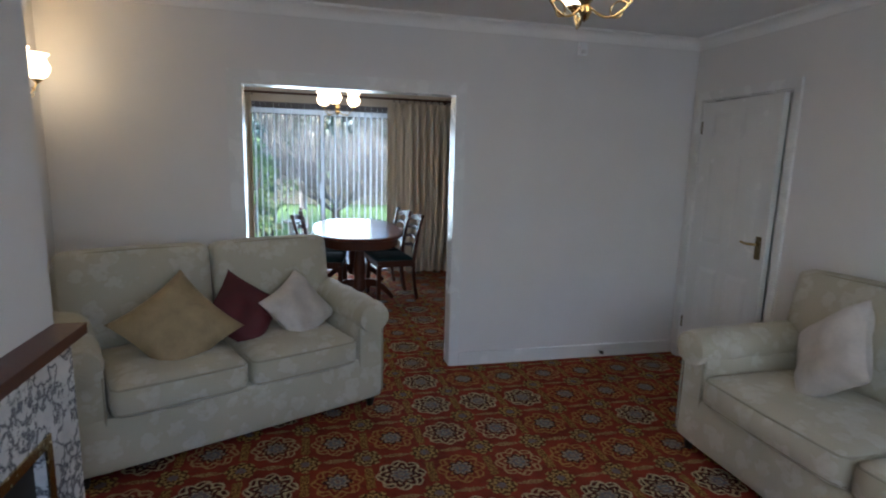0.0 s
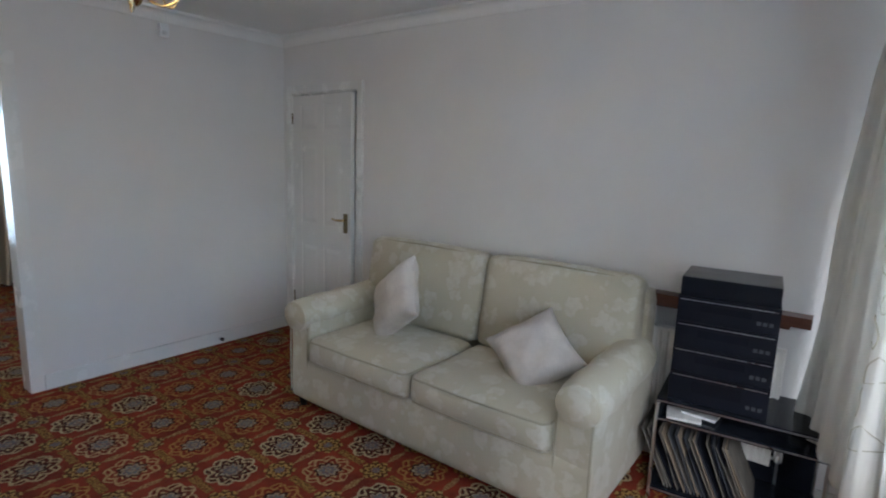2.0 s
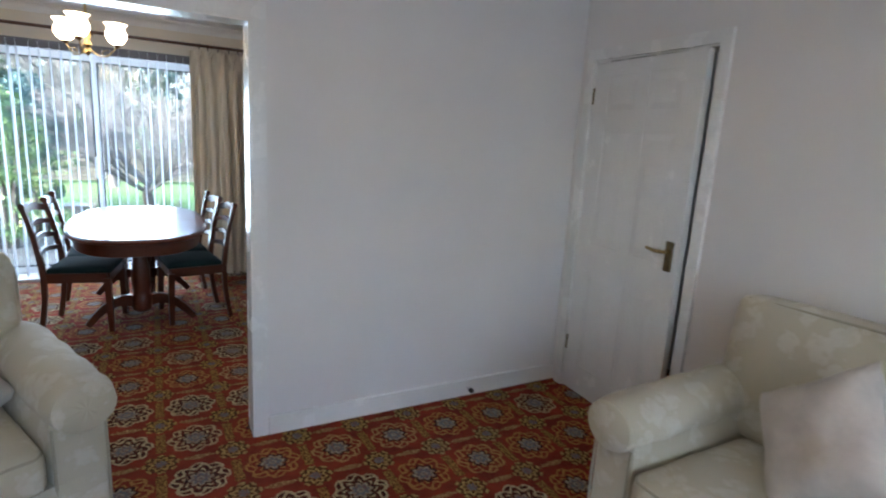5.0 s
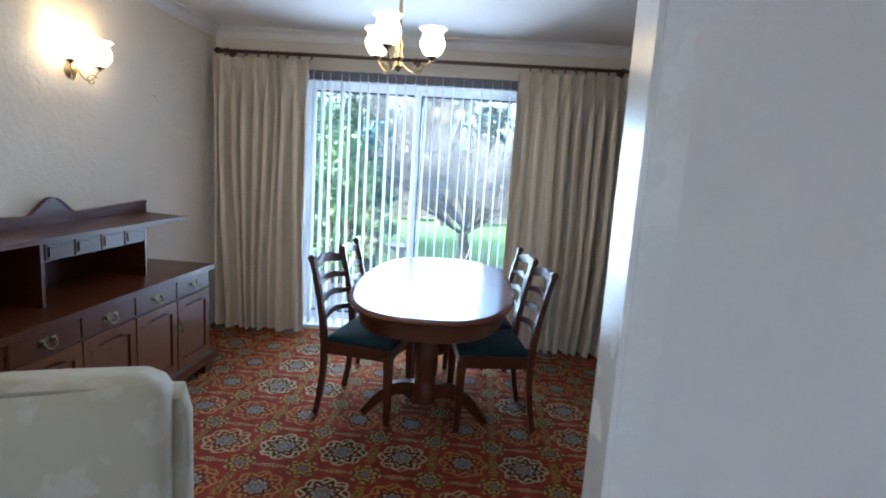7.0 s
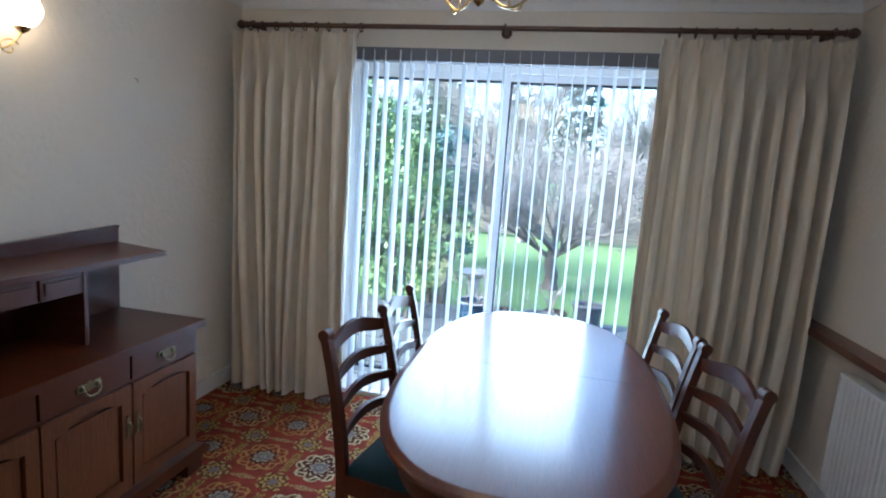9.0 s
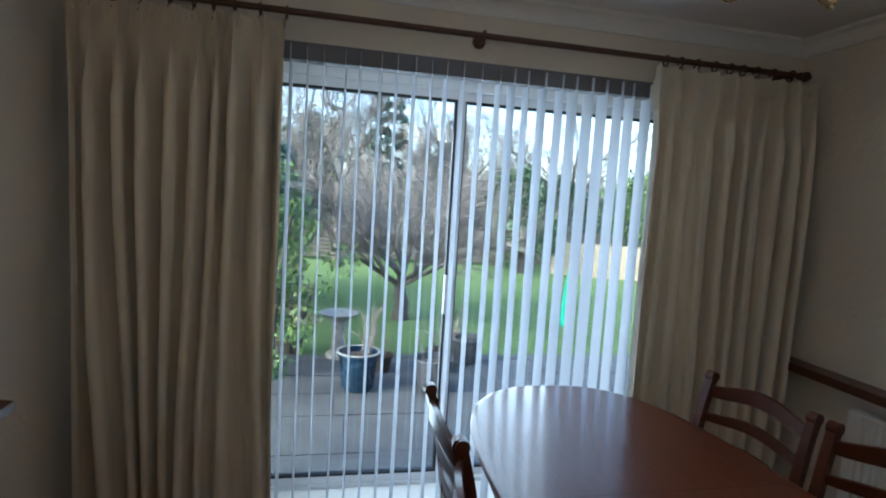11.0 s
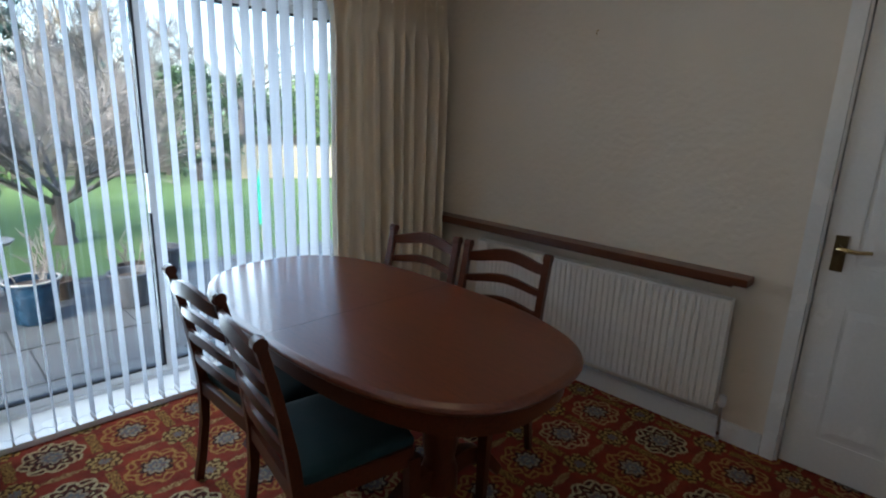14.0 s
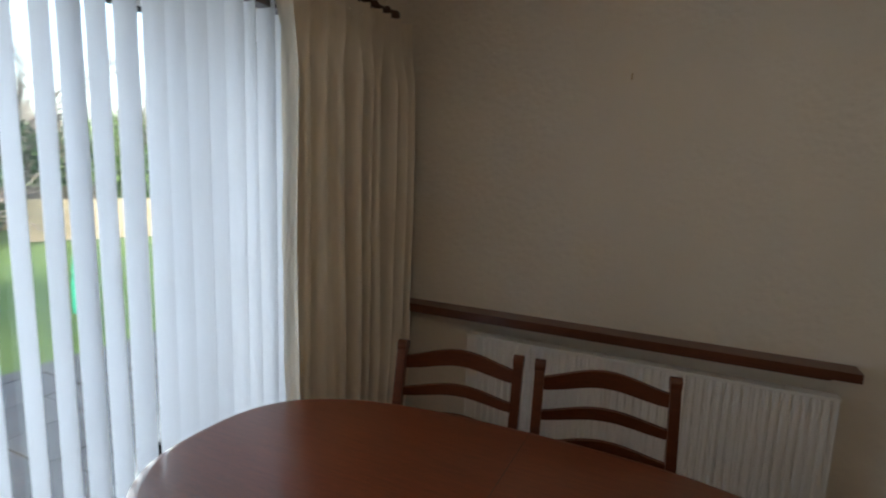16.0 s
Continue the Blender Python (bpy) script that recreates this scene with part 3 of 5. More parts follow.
def panel_door(name, m, w, h, label, hinge_low):
    """A moulded six-panel door leaf in local y (width) and z, its room face at x = 0; the hinge is at y = 0."""
    d = tagged(new(name), label, "door", kind="structure")
    d.matrix_world = m
    bm = bmnew()
    box(bm, 0.004, 0.04, 0, w, 0.004, h)
    sx = w / 0.762
    cols = [(0.11 * sx, 0.345 * sx), (0.417 * sx, 0.652 * sx)]
    rows = [(0.17, 0.78), (0.95, 1.60), (1.70, 1.90)]
    gaps_y = [0.0, *[v for c in cols for v in c], w]
    gaps_z = [0.004, *[v for r in rows for v in r], h]
    for i in range(0, len(gaps_y), 2):
        box(bm, 0.0, 0.0045, gaps_y[i], gaps_y[i + 1], 0.004, h)
    for c in cols:
        for i in range(0, len(gaps_z), 2):
            box(bm, 0.0002, 0.0045, c[0], c[1], gaps_z[i], gaps_z[i + 1])
    part("door_leaf", bm, "gloss_white", d)
    for c in cols:
        for r in rows:
            p = bmnew()
            y0, y1, z0, z1 = c[0], c[1], r[0], r[1]
            i = 0.045
            lo = [p.verts.new((0.0042, y, z)) for y, z in ((y0 + 0.012, z0 + 0.012), (y1 - 0.012, z0 + 0.012), (y1 - 0.012, z1 - 0.012), (y0 + 0.012, z1 - 0.012))]
            hi = [p.verts.new((-0.002, y, z)) for y, z in ((y0 + i, z0 + i), (y1 - i, z0 + i), (y1 - i, z1 - i), (y0 + i, z1 - i))]
            p.faces.new(hi)
            for k in range(4):
                p.faces.new((lo[k], lo[(k + 1) % 4], hi[(k + 1) % 4], hi[k]))
            part("panel", p, "gloss_white", d, smooth=False)
    handle_y = w - 0.055
    hp = part("handle_plate", boxed(-0.008, 0, handle_y - 0.022, handle_y + 0.022, 0.92, 1.07), "antique_brass", d, "brass lever plate", bevel=0.003)
    lever = bmnew()
    tube(lever, [(-0.005, handle_y, 1.02), (-0.045, handle_y, 1.02), (-0.052, handle_y - 0.02, 1.02), (-0.05, handle_y - 0.06, 1.017), (-0.047, handle_y - 0.11, 1.024)], [0.010, 0.009, 0.010, 0.009, 0.007])
    part("lever", lever, "brass", hp)
    for z in (0.25, 1.75):
        hg = bmnew()
        tube(hg, [(-0.006, -0.004, z), (-0.006, -0.004, z + 0.09)], 0.006)
        part("hinge", hg, "antique_brass", d)
    return d


# hinge at the corner side; the leaf stands a little open into the lounge
panel_door("door_1", pose(XR - 0.002, -0.125, 0.006, 0, 0, 180 - 3.2) @ Matrix.Diagonal((-1, 1, 1, 1)), 0.738, 1.975, "cream-white six-panel door standing slightly ajar", True)
panel_door("door_2", pose(XD + 0.012, 0.264, 0.006), 0.797, 1.975, "white six-panel dining room door, closed", True)


def patio_door():
    """White sliding patio doors in the north opening."""
    d = tagged(new("window_1"), "white framed sliding patio doors looking onto the garden", "patio door", kind="structure")
    y0, y1 = 3.650, 3.715
    fr = bmnew()
    box(fr, WL, WL + 0.05, y0, y1, 0.0, WT)
    box(fr, WR - 0.05, WR, y0, y1, 0.0, WT)
    box(fr, WL + 0.05, WR - 0.05, y0, y1, 0.0, 0.05)
    box(fr, WL + 0.05, WR - 0.05, y0, y1, 2.08, WT)
    part("window_frame", fr, "upvc", d, bevel=0.004)
    for x0, x1, ys in ((WL + 0.05, -0.832, 3.675), (-0.874, WR - 0.05, 3.70)):
        s = bmnew()
        f = 0.042
        box(s, x0, x0 + f, ys - 0.014, ys + 0.014, 0.05, 2.08)
        box(s, x1 - f, x1, ys - 0.014, ys + 0.014, 0.05, 2.08)
        box(s, x0 + f, x1 - f, ys - 0.014, ys + 0.014, 0.05, 0.09)
        box(s, x0 + f, x1 - f, ys - 0.014, ys + 0.014, 2.035, 2.08)
        sash = part("sash", s, "upvc", d, bevel=0.003)
        g = bmnew()
        e = 0.012
        for bx in ((x0 + f, x0 + f + e, 0.09, 2.035), (x1 - f - e, x1 - f, 0.09, 2.035), (x0 + f + e, x1 - f - e, 0.09, 0.09 + e), (x0 + f + e, x1 - f - e, 2.035 - e, 2.035)):
            box(g, bx[0], bx[1], ys - 0.016, ys + 0.016, bx[2], bx[3])
        part("gasket", g, "dark_gasket", sash)
        pane = part("pane", boxed(x0 + f + e, x1 - f - e, ys - 0.003, ys + 0.003, 0.09 + e, 2.035 - e), "glass", sash, smooth=False)
        pane.visible_shadow = False
    part("handle", boxed(-0.89, -0.872, 3.63, 3.66, 0.95, 1.15), "upvc", d, bevel=0.004)
    part("sill_board", boxed(WL, WR, YN - 0.015, 3.654, 0.002, 0.03), "gloss_white", d, "white sill board", bevel=0.004)


patio_door()


def front_window():
    d = tagged(new("window_2"), "white framed lounge front window", "window", kind="structure")
    y0, y1 = YS - 0.20, YS - 0.14
    fr = bmnew()
    box(fr, SWL, SWL + 0.06, y0, y1, SWB, SWT)
    box(fr, SWR - 0.06, SWR, y0, y1, SWB, SWT)
    box(fr, SWL + 0.06, SWR - 0.06, y0, y1, SWB, SWB + 0.06)
    box(fr, SWL + 0.06, SWR - 0.06, y0, y1, SWT - 0.06, SWT)
    for x in (-0.9, 0.25):
        box(fr, x - 0.03, x + 0.03, y0, y1, SWB + 0.06, SWT - 0.06)
    part("window_frame", fr, "upvc", d, bevel=0.004)
    for a, b in ((SWL + 0.06, -0.93), (-0.87, 0.22), (0.28, SWR - 0.06)):
        p = part("pane", boxed(a, b, y0 + 0.02, y0 + 0.026, SWB + 0.06, SWT - 0.06), "glass", d, smooth=False)
        p.visible_shadow = False
    part("window_sill", boxed(SWL - 0.04, SWR + 0.04, y1, YS + 0.04, SWB - 0.02, SWB + 0.008), "shelf_wood", d, "brown wooden window sill", bevel=0.004)


front_window()

# ---- dining room things ----


def oval(cx, cy, hx, hy, n=48, p=2.5):
    out = []
    for i in range(n):
        a = 2 * math.pi * i / n
        c, s = math.cos(a), math.sin(a)
        out.append((cx + hx * math.copysign(abs(c) ** (2 / p), c), cy + hy * math.copysign(abs(s) ** (2 / p), s)))
    return out


TX, TY, THX, THY = -0.51, 2.30, 0.478, 0.882


def ring_solid(bm, cx, cy, profile, p=2.7, n=72):
    """An oval solid of the given (inset, z) profile, from its underside round the rim to the top."""
    rings = []
    for inset, z in profile:
        rings.append([bm.verts.new((x, y, z)) for x, y in oval(cx, cy, THX - inset, THY - inset, n, p)])
    for a, b in zip(rings, rings[1:]):
        for i in range(n):
            bm.faces.new((a[i], a[(i + 1) % n], b[(i + 1) % n], b[i]))
    bm.faces.new(rings[0][::-1])
    bm.faces.new(rings[-1])
    return bm


def dining_table():
    t = thing("dining_table", "oval mahogany pedestal dining table with polished red-brown top", "dining table", pose(0, 0, 0))
    top = ring_solid(bmnew(), TX, TY, [(0.03, 0.706), (0.012, 0.708), (0.004, 0.714), (0.0, 0.722), (0.003, 0.730), (0.010, 0.734), (0.014, 0.735), (0.020, 0.740), (0.03, 0.7405)])
    part("tabletop", top, "table_wood", t)
    apron = ring_solid(bmnew(), TX, TY, [(0.06, 0.615), (0.05, 0.62), (0.05, 0.705)])
    part("apron", apron, "mahogany", t)
    part("leaf_joint", boxed(TX - THX + 0.03, TX + THX - 0.03, TY - 0.001, TY + 0.001, 0.7395, 0.7408), "sole_black", t)
    for y in (TY - 0.42, TY + 0.42):
        col = lathe(bmnew(), [(0.075, 0.62), (0.07, 0.58), (0.045, 0.55), (0.05, 0.50), (0.062, 0.42), (0.066, 0.34), (0.055, 0.27), (0.06, 0.25), (0.07, 0.22), (0.07, 0.14), (0.05, 0.12)], 20, Matrix.Translation((TX, y, 0)), True)
        pd = part("pedestal", col, "mahogany", t)
        for s in (-1, 1):
            leg = bmnew()
            pts = [(TX + s * (0.05 + 0.30 * k / 8), y, 0.20 - 0.165 * (k / 8) ** 1.7 + 0.035 * math.sin(math.pi * k / 8)) for k in range(9)]
            bar(leg, pts, [0.05 - 0.01 * k / 8 for k in range(9)], [0.085 - 0.045 * k / 8 for k in range(9)])
            part("foot", leg, "mahogany", pd, bevel=0.006)
    st = bmnew()
    bar(st, [(TX, TY - 0.36, 0.17), (TX, TY, 0.175), (TX, TY + 0.36, 0.17)], 0.035, 0.06)
    part("stretcher", st, "mahogany", t, bevel=0.006)


dining_table()


def dining_chair(m, label):
    """Ladder-back chair; local x runs across the back, y from the back (0) to the front, the back leaning to -y."""
    c = thing("dining_chair", label, "dining chair", m, "chairs round the table")
    W = 0.205
    for s in (-1, 1):
        post = bmnew()
        pts, ws, hs = [], [], []
        for z, y in ((0.0, -0.045), (0.12, -0.022), (0.26, -0.004), (0.42, 0.0), (0.55, -0.014), (0.68, -0.036), (0.80, -0.062), (0.88, -0.082), (0.905, -0.09)):
            pts.append((s * W, y, z))
            ws.append(0.026 if z < 0.2 else 0.031)
            hs.append(0.030 if z < 0.3 else 0.036 if z < 0.6 else 0.030)
        bar(post, pts, hs, ws, up=(1, 0, 0))
        part("back_post", post, "mahogany", c, bevel=0.007)
        ear = bmnew()
        tube(ear, [(s * W - 0.017, -0.088, 0.905), (s * W + 0.017, -0.088, 0.905)], 0.021, 12)
        part("scroll_ear", ear, "mahogany", c, bevel=0.003)
        leg = bmnew()
        fx = 0.215
        bar(leg, [(s * fx, 0.385, 0.40), (s * fx, 0.388, 0.25), (s * fx, 0.392, 0.0)], [0.044, 0.040, 0.032], [0.044, 0.040, 0.032], up=(0, 1, 0))
        part("front_leg", leg, "mahogany", c, bevel=0.006)
        rail = bmnew()
        bar(rail, [(s * W, 0.0, 0.405), (s * fx, 0.385, 0.405)], 0.022, 0.068)
        part("side_rail", rail, "mahogany", c, bevel=0.004)
    for z, y, th, arch in ((0.855, -0.078, 0.052, 0.030), (0.755, -0.052, 0.036, 0.022), (0.655, -0.033, 0.036, 0.022), (0.555, -0.016, 0.034, 0.020)):
        slat = bmnew()
        pts, hs = [], []
        for k in range(13):
            u = k / 6 - 1
            pts.append((u * W, y - 0.028 * (1 - u * u), z + arch * (math.cos(u * math.pi) * 0.5 + 0.35)))
            hs.append(th * (0.8 + 0.28 * math.cos(u * math.pi / 2)))
        bar(slat, pts, 0.016, hs)
        part("ladder_slat", slat, "mahogany", c, bevel=0.004)
    fr = bmnew()
    bar(fr, [(-0.205, 0.385, 0.405), (0.205, 0.385, 0.405)], 0.024, 0.068)
    part("front_rail", fr, "mahogany", c, bevel=0.004)
    br = bmnew()
    bar(br, [(-0.20, 0.0, 0.405), (0.20, 0.0, 0.405)], 0.022, 0.055)
    part("back_rail", br, "mahogany", c, bevel=0.004)
    seat = bmnew()
    soft_box(seat, -0.215, 0.215, 0.012, 0.405, 0.425, 0.475, 0.022, (0, 0, 0.012), 6)
    part("seat", seat, "seat_green", c, "dark green fabric drop-in seat")
    return c


CH = "mahogany ladder-back dining chair with a dark green seat"
ch = dining_chair(pose(-1.062, 2.085, 0, 0, 0, -90 - 9), CH)
copy_thing(ch, pose(-1.030, 2.50, 0, 0, 0, -90 + 1))
copy_thing(ch, pose(0.035, 2.10, 0, 0, 0, 90 + 9))
copy_thing(ch, pose(-0.025, 2.58, 0, 0, 0, 90 + 8))


def pull_handle(parent, m):
    """A drop handle: two roses, a back plate and a bail."""
    bm = bmnew()
    for s in (-1, 1):
        lathe(bm, [(0.001, 0.014), (0.008, 0.012), (0.010, 0.004), (0.016, 0.0)], 10, m @ Matrix.Translation((s * 0.032, 0, 0)))
    prism(bm, [(-0.055, 0.0), (-0.045, 0.016), (-0.02, 0.012), (0, 0.022), (0.02, 0.012), (0.045, 0.016), (0.055, 0), (0.045, -0.016), (0.02, -0.011), (0, -0.018), (-0.02, -0.011), (-0.045, -0.016)], 0, 0.003, m)
    tube(bm, [m @ Vector((0.034 * math.cos(a), -0.004 + 0.026 * math.sin(a), 0.016 - 0.006 * math.sin(a))) for a in (math.pi + math.pi * k / 8 for k in range(9))], 0.0035, 6)
    part("handle", bm, "antique_brass", parent, "antique brass drop handle")


def sideboard():
    t = thing("sideboard", "mahogany sideboard with drawers, arched doors and a raised back", "sideboard", pose(0, 0, 0))
    x0, xf, y0, y1 = XL + 0.018, -2.03, 0.845, 2.355
    part("body", boxed(x0, xf, y0, y1, 0.12, 0.69), "mahogany", t)
    tp = bmnew()
    box(tp, x0, xf + 0.03, y0 - 0.06, y1 + 0.045, 0.690, 0.722)
    part("top", tp, "mahogany", t, bevel=0.010)
    pl = bmnew()
    prism(pl, [(y0 - 0.02, 0.075), (y1 + 0.06, 0.075), (y1 + 0.06, 0.10), (y1 + 0.02, 0.128), (y0 - 0.02, 0.128)], 0, xf + 0.045 - x0, Matrix(((0, 0, 1, x0), (1, 0, 0, 0), (0, 1, 0, 0), (0, 0, 0, 1))))
    part("plinth", pl, "mahogany", t, bevel=0.008)
    for y in (y0 + 0.04, y1 - 0.02):
        for x in (x0 + 0.05, xf - 0.02):
            part("foot", prism(bmnew(), [(x - 0.04, y - 0.05), (x + 0.045, y - 0.05), (x + 0.045, y + 0.05), (x - 0.04, y + 0.05)], 0, 0.076), "mahogany", t, bevel=0.012)
    w = (y1 - y0) / 4
    face = Matrix(((0, 0, 1, xf), (1, 0, 0, 0), (0, 1, 0, 0), (0, 0, 0, 1)))
    for k in range(4):
        a, b = y0 + k * w, y0 + (k + 1) * w
        dr = part("drawer", prism(bmnew(), [(a + 0.006, 0.588), (b - 0.006, 0.588), (b - 0.006, 0.682), (a + 0.006, 0.682)], 0.001, 0.014, face), "mahogany", t, bevel=0.005)
        pull_handle(dr, face @ Matrix.Translation(((a + b) / 2, 0.637, 0.014)))
        door = bmnew()
        f = 0.05
        box(door, xf + 0.001, xf + 0.018, a + 0.005, a + f, 0.14, 0.572)
        box(door, xf + 0.001, xf + 0.018, b - f, b - 0.005, 0.14, 0.572)
        box(door, xf + 0.001, xf + 0.018, a + f, b - f, 0.14, 0.19)
        arch = [(a + f, 0.572), (a + f, 0.505), (a + f + 0.03, 0.508), (a + f + 0.055, 0.522)]
        n = 8
        for i in range(n + 1):
            u = i / n
            arch.append((a + f + 0.06 + (w - 2 * f - 0.12) * u, 0.525 + 0.016 * math.sin(math.pi * u)))
        arch += [(b - f - 0.055, 0.522), (b - f - 0.03, 0.508), (b - f, 0.505), (b - f, 0.572)]
        prism(door, arch[::-1], 0.001, 0.018, face)
        dp = part("door", door, "door_wood", t)
        pan = bmnew()
        prism(pan, [(a + f + 0.012, 0.202), (b - f - 0.012, 0.202), (b - f - 0.012, 0.50), (a + f + 0.05, 0.52)][:3] + [(b - f - 0.05, 0.512), (a + f + 0.05, 0.512), (a + f + 0.012, 0.495)], 0.001, 0.010, face)
        part("panel", pan, "door_wood", dp, bevel=0.006)
        hy = b - 0.024 if k % 2 == 0 else a + 0.024
        hb = bmnew()
        prism(hb, [(hy - 0.009, 0.36), (hy + 0.009, 0.36), (hy + 0.006, 0.40), (hy + 0.009, 0.44), (hy, 0.452), (hy - 0.009, 0.44), (hy - 0.006, 0.40)], 0.018, 0.021, face)
        tube(hb, [(xf + 0.022, hy, 0.425), (xf + 0.034, hy, 0.415), (xf + 0.036, hy, 0.385), (xf + 0.030, hy, 0.365)], 0.004, 6)
        part("handle", hb, "antique_brass", dp, "antique brass drop handle")
    # raised back with a shelf, small drawers and open bays
    yc = 1.628
    out = [(y0, 0.722), (y1 + 0.045, 0.722), (y1 + 0.045, 1.108), (yc + 0.20, 1.082)]
    for i in range(21):
        u = 1 - i / 10
        out.append((yc + 0.155 * u, 1.082 + 0.084 * (0.5 + 0.5 * math.cos(math.pi * u)) ** 0.8))
    out += [(yc - 0.20, 1.082), (y0, 1.108)]
    part("back_panel", prism(bmnew(), out, 0, 0.018, Matrix(((0, 0, 1, x0), (1, 0, 0, 0), (0, 1, 0, 0), (0, 0, 0, 1)))), "mahogany", t, bevel=0.004)
    rim = bmnew()
    bar(rim, [(x0 + 0.012, y, z) for y, z in out[2:]], 0.026, 0.010, up=(0, 0, 1))
    part("capping", rim, "mahogany", t, bevel=0.003)
    part("shelf", prism(bmnew(), [(x0 + 0.018, y0 - 0.06), (-2.145, y0 - 0.06), (-2.145, y1 - 0.03), (x0 + 0.018, y1 + 0.05)], 1.012, 1.034), "mahogany", t, bevel=0.007)
    for y in (1.20, 1.93, y0 + 0.02):
        part("gable", boxed(x0 + 0.018, -2.165, y - 0.009, y + 0.009, 0.722, 1.012), "mahogany", t, bevel=0.003)
    part("drawer_case", boxed(x0 + 0.018, -2.175, 1.21, 1.921, 0.925, 1.012), "mahogany", t)
    for k in range(4):
        a, b = 1.212 + k * 0.177, 1.212 + (k + 1) * 0.177
        sd = part("small_drawer", boxed(-2.1749, -2.163, a + 0.006, b - 0.006, 0.932, 1.006), "mahogany", t, bevel=0.004)
        part("raised_panel", boxed(-2.1629, -2.157, a + 0.022, b - 0.022, 0.947, 0.991), "mahogany", sd, bevel=0.004)


sideboard()


def curtain(name, x0, x1, y, z0, z1, folds, seed, mat, label, amp=0.072, flare=0.0, pinch=True, facing=1, billow=0.0, skew=0.0, leaves_at=None):
    """A hanging curtain of uneven folds, gathered in pinch pleats at its head; leaves_at puts a stitched stem there."""
    rnd = random.Random(seed)
    t = thing(name, label, "curtain", pose(0, 0, 0))
    wd = [rnd.uniform(0.65, 1.35) for _ in range(folds)]
    tot = sum(wd)
    cum = [0.0]
    for k in range(folds):
        cum.append(cum[-1] + wd[k] / tot)
    deep = [rnd.uniform(0.45, 1.25) for _ in range(folds)]
    tall = (z1 - z0)

    def surface(u, v):
        k = min(folds - 1, int(u * folds))
        loc = u * folds - k
        d = v * tall
        free = max(0.0, min(1.0, (d - 0.10) / 0.28))
        free = free * free * (3 - 2 * free)
        wander = 0.50 * v * noise.noise((u * 2.2 + seed, v * 1.3, seed * 0.7)) + 0.25 * v * noise.noise((u * 6 + seed, v * 2.0, 7.0))
        ph = 2 * math.pi * (u * folds + wander)
        q = deep[k] * (1 - loc) + deep[(k + 1) % folds] * loc
        ridge = (2 * abs(math.cos(ph * 0.5)) ** 0.9 - 0.9) * q
        small = 2 * abs(math.cos(ph + 2 * noise.noise((u * 4, v * 1.6, seed)))) ** 0.8 - 1
        broad = math.cos(ph * 0.5 + seed + 1.5 * noise.noise((u * 2, v * 1.2, seed + 4)))
        body = amp * ((0.95 - 0.2 * v) * ridge + 0.08 * small + (0.05 + 0.2 * v) * broad)
        body += 0.012 * noise.noise((u * 5 + seed, v * 3.5, seed))
        near = loc if loc < 0.5 else loc - 1
        w = cum[k] + (cum[k + 1] - cum[k]) * loc
        head = body * 0.5
        if pinch:
            up = max(0.0, min(1.0, (0.10 - d) / 0.07))
            bump = math.exp(-(near / (0.13 + 0.13 * up)) ** 2)
            head = 0.085 * bump * (1 - 0.3 * up) + 0.020 * up * math.cos(near * 34) * bump - 0.03
            tight = max(0.0, 1 - abs(d - 0.10) / 0.11)
            w -= 0.9 * (cum[k + 1] - cum[k]) * math.sin(2 * math.pi * near) / (2 * math.pi) * tight
        yy = head * (1 - free) + body * free
        w += 0.45 * (cum[k + 1] - cum[k]) * math.sin(2 * ph) / (2 * math.pi) * free
        w += 0.10 * v * noise.noise((u * 2.5 + seed, v * 1.1, 9.0)) * math.sin(math.pi * u)
        yy += billow * v * (0.3 + 0.7 * u) - skew * (1 - u)
        x = x0 + (x1 - x0) * w + flare * v * (u - 0.5) + 0.012 * v * noise.noise((u * 3, v * 2.5, seed + 2))
        return Vector((x, y - facing * yy, z1 - d + 0.006 * noise.noise((u * 9, v, seed)) * (v > 0.99)))

    bm = bmnew()
    nu, nv = folds * 24, 80
    rows = [j / nv * (0.45 + 0.55 * j / nv) for j in range(nv + 1)]
    front = [[bm.verts.new(surface(i / nu, v)) for i in range(nu + 1)] for v in rows]
    back = [[bm.verts.new(p.co + Vector((0, facing * 0.005, 0))) for p in r] for r in front]
    for j in range(nv):
        for i in range(nu):
            bm.faces.new((front[j][i], front[j][i + 1], front[j + 1][i + 1], front[j + 1][i]))
            bm.faces.new((back[j][i], back[j + 1][i], back[j + 1][i + 1], back[j][i + 1]))
    for i in range(nu):
        bm.faces.new((front[nv][i], front[nv][i + 1], back[nv][i + 1], back[nv][i]))
        bm.faces.new((front[0][i + 1], front[0][i], back[0][i], back[0][i + 1]))
    for j in range(nv):
        bm.faces.new((front[j + 1][0], front[j][0], back[j][0], back[j + 1][0]))
        bm.faces.new((front[j][nu], front[j + 1][nu], back[j + 1][nu], back[j][nu]))
    drape = part("drape", bm, mat, t)
    if leaves_at is not None:
        off = Vector((0, -facing * 0.003, 0))
        for k in range(13):
            v0 = 0.14 + 0.062 * k
            s = 1 if k % 2 else -1
            rim = [surface(leaves_at + s * 0.10 * math.sin(math.pi * a) * q + s * 0.05 * a, v0 - 0.055 * a) + off for q, a in [(1, i / 8) for i in range(9)] + [(-0.35, 1 - i / 8) for i in range(1, 9)]]
            part("stitched_leaf", tube(bmnew(), rim, 0.0018, 4), "stitching", drape)
    return t


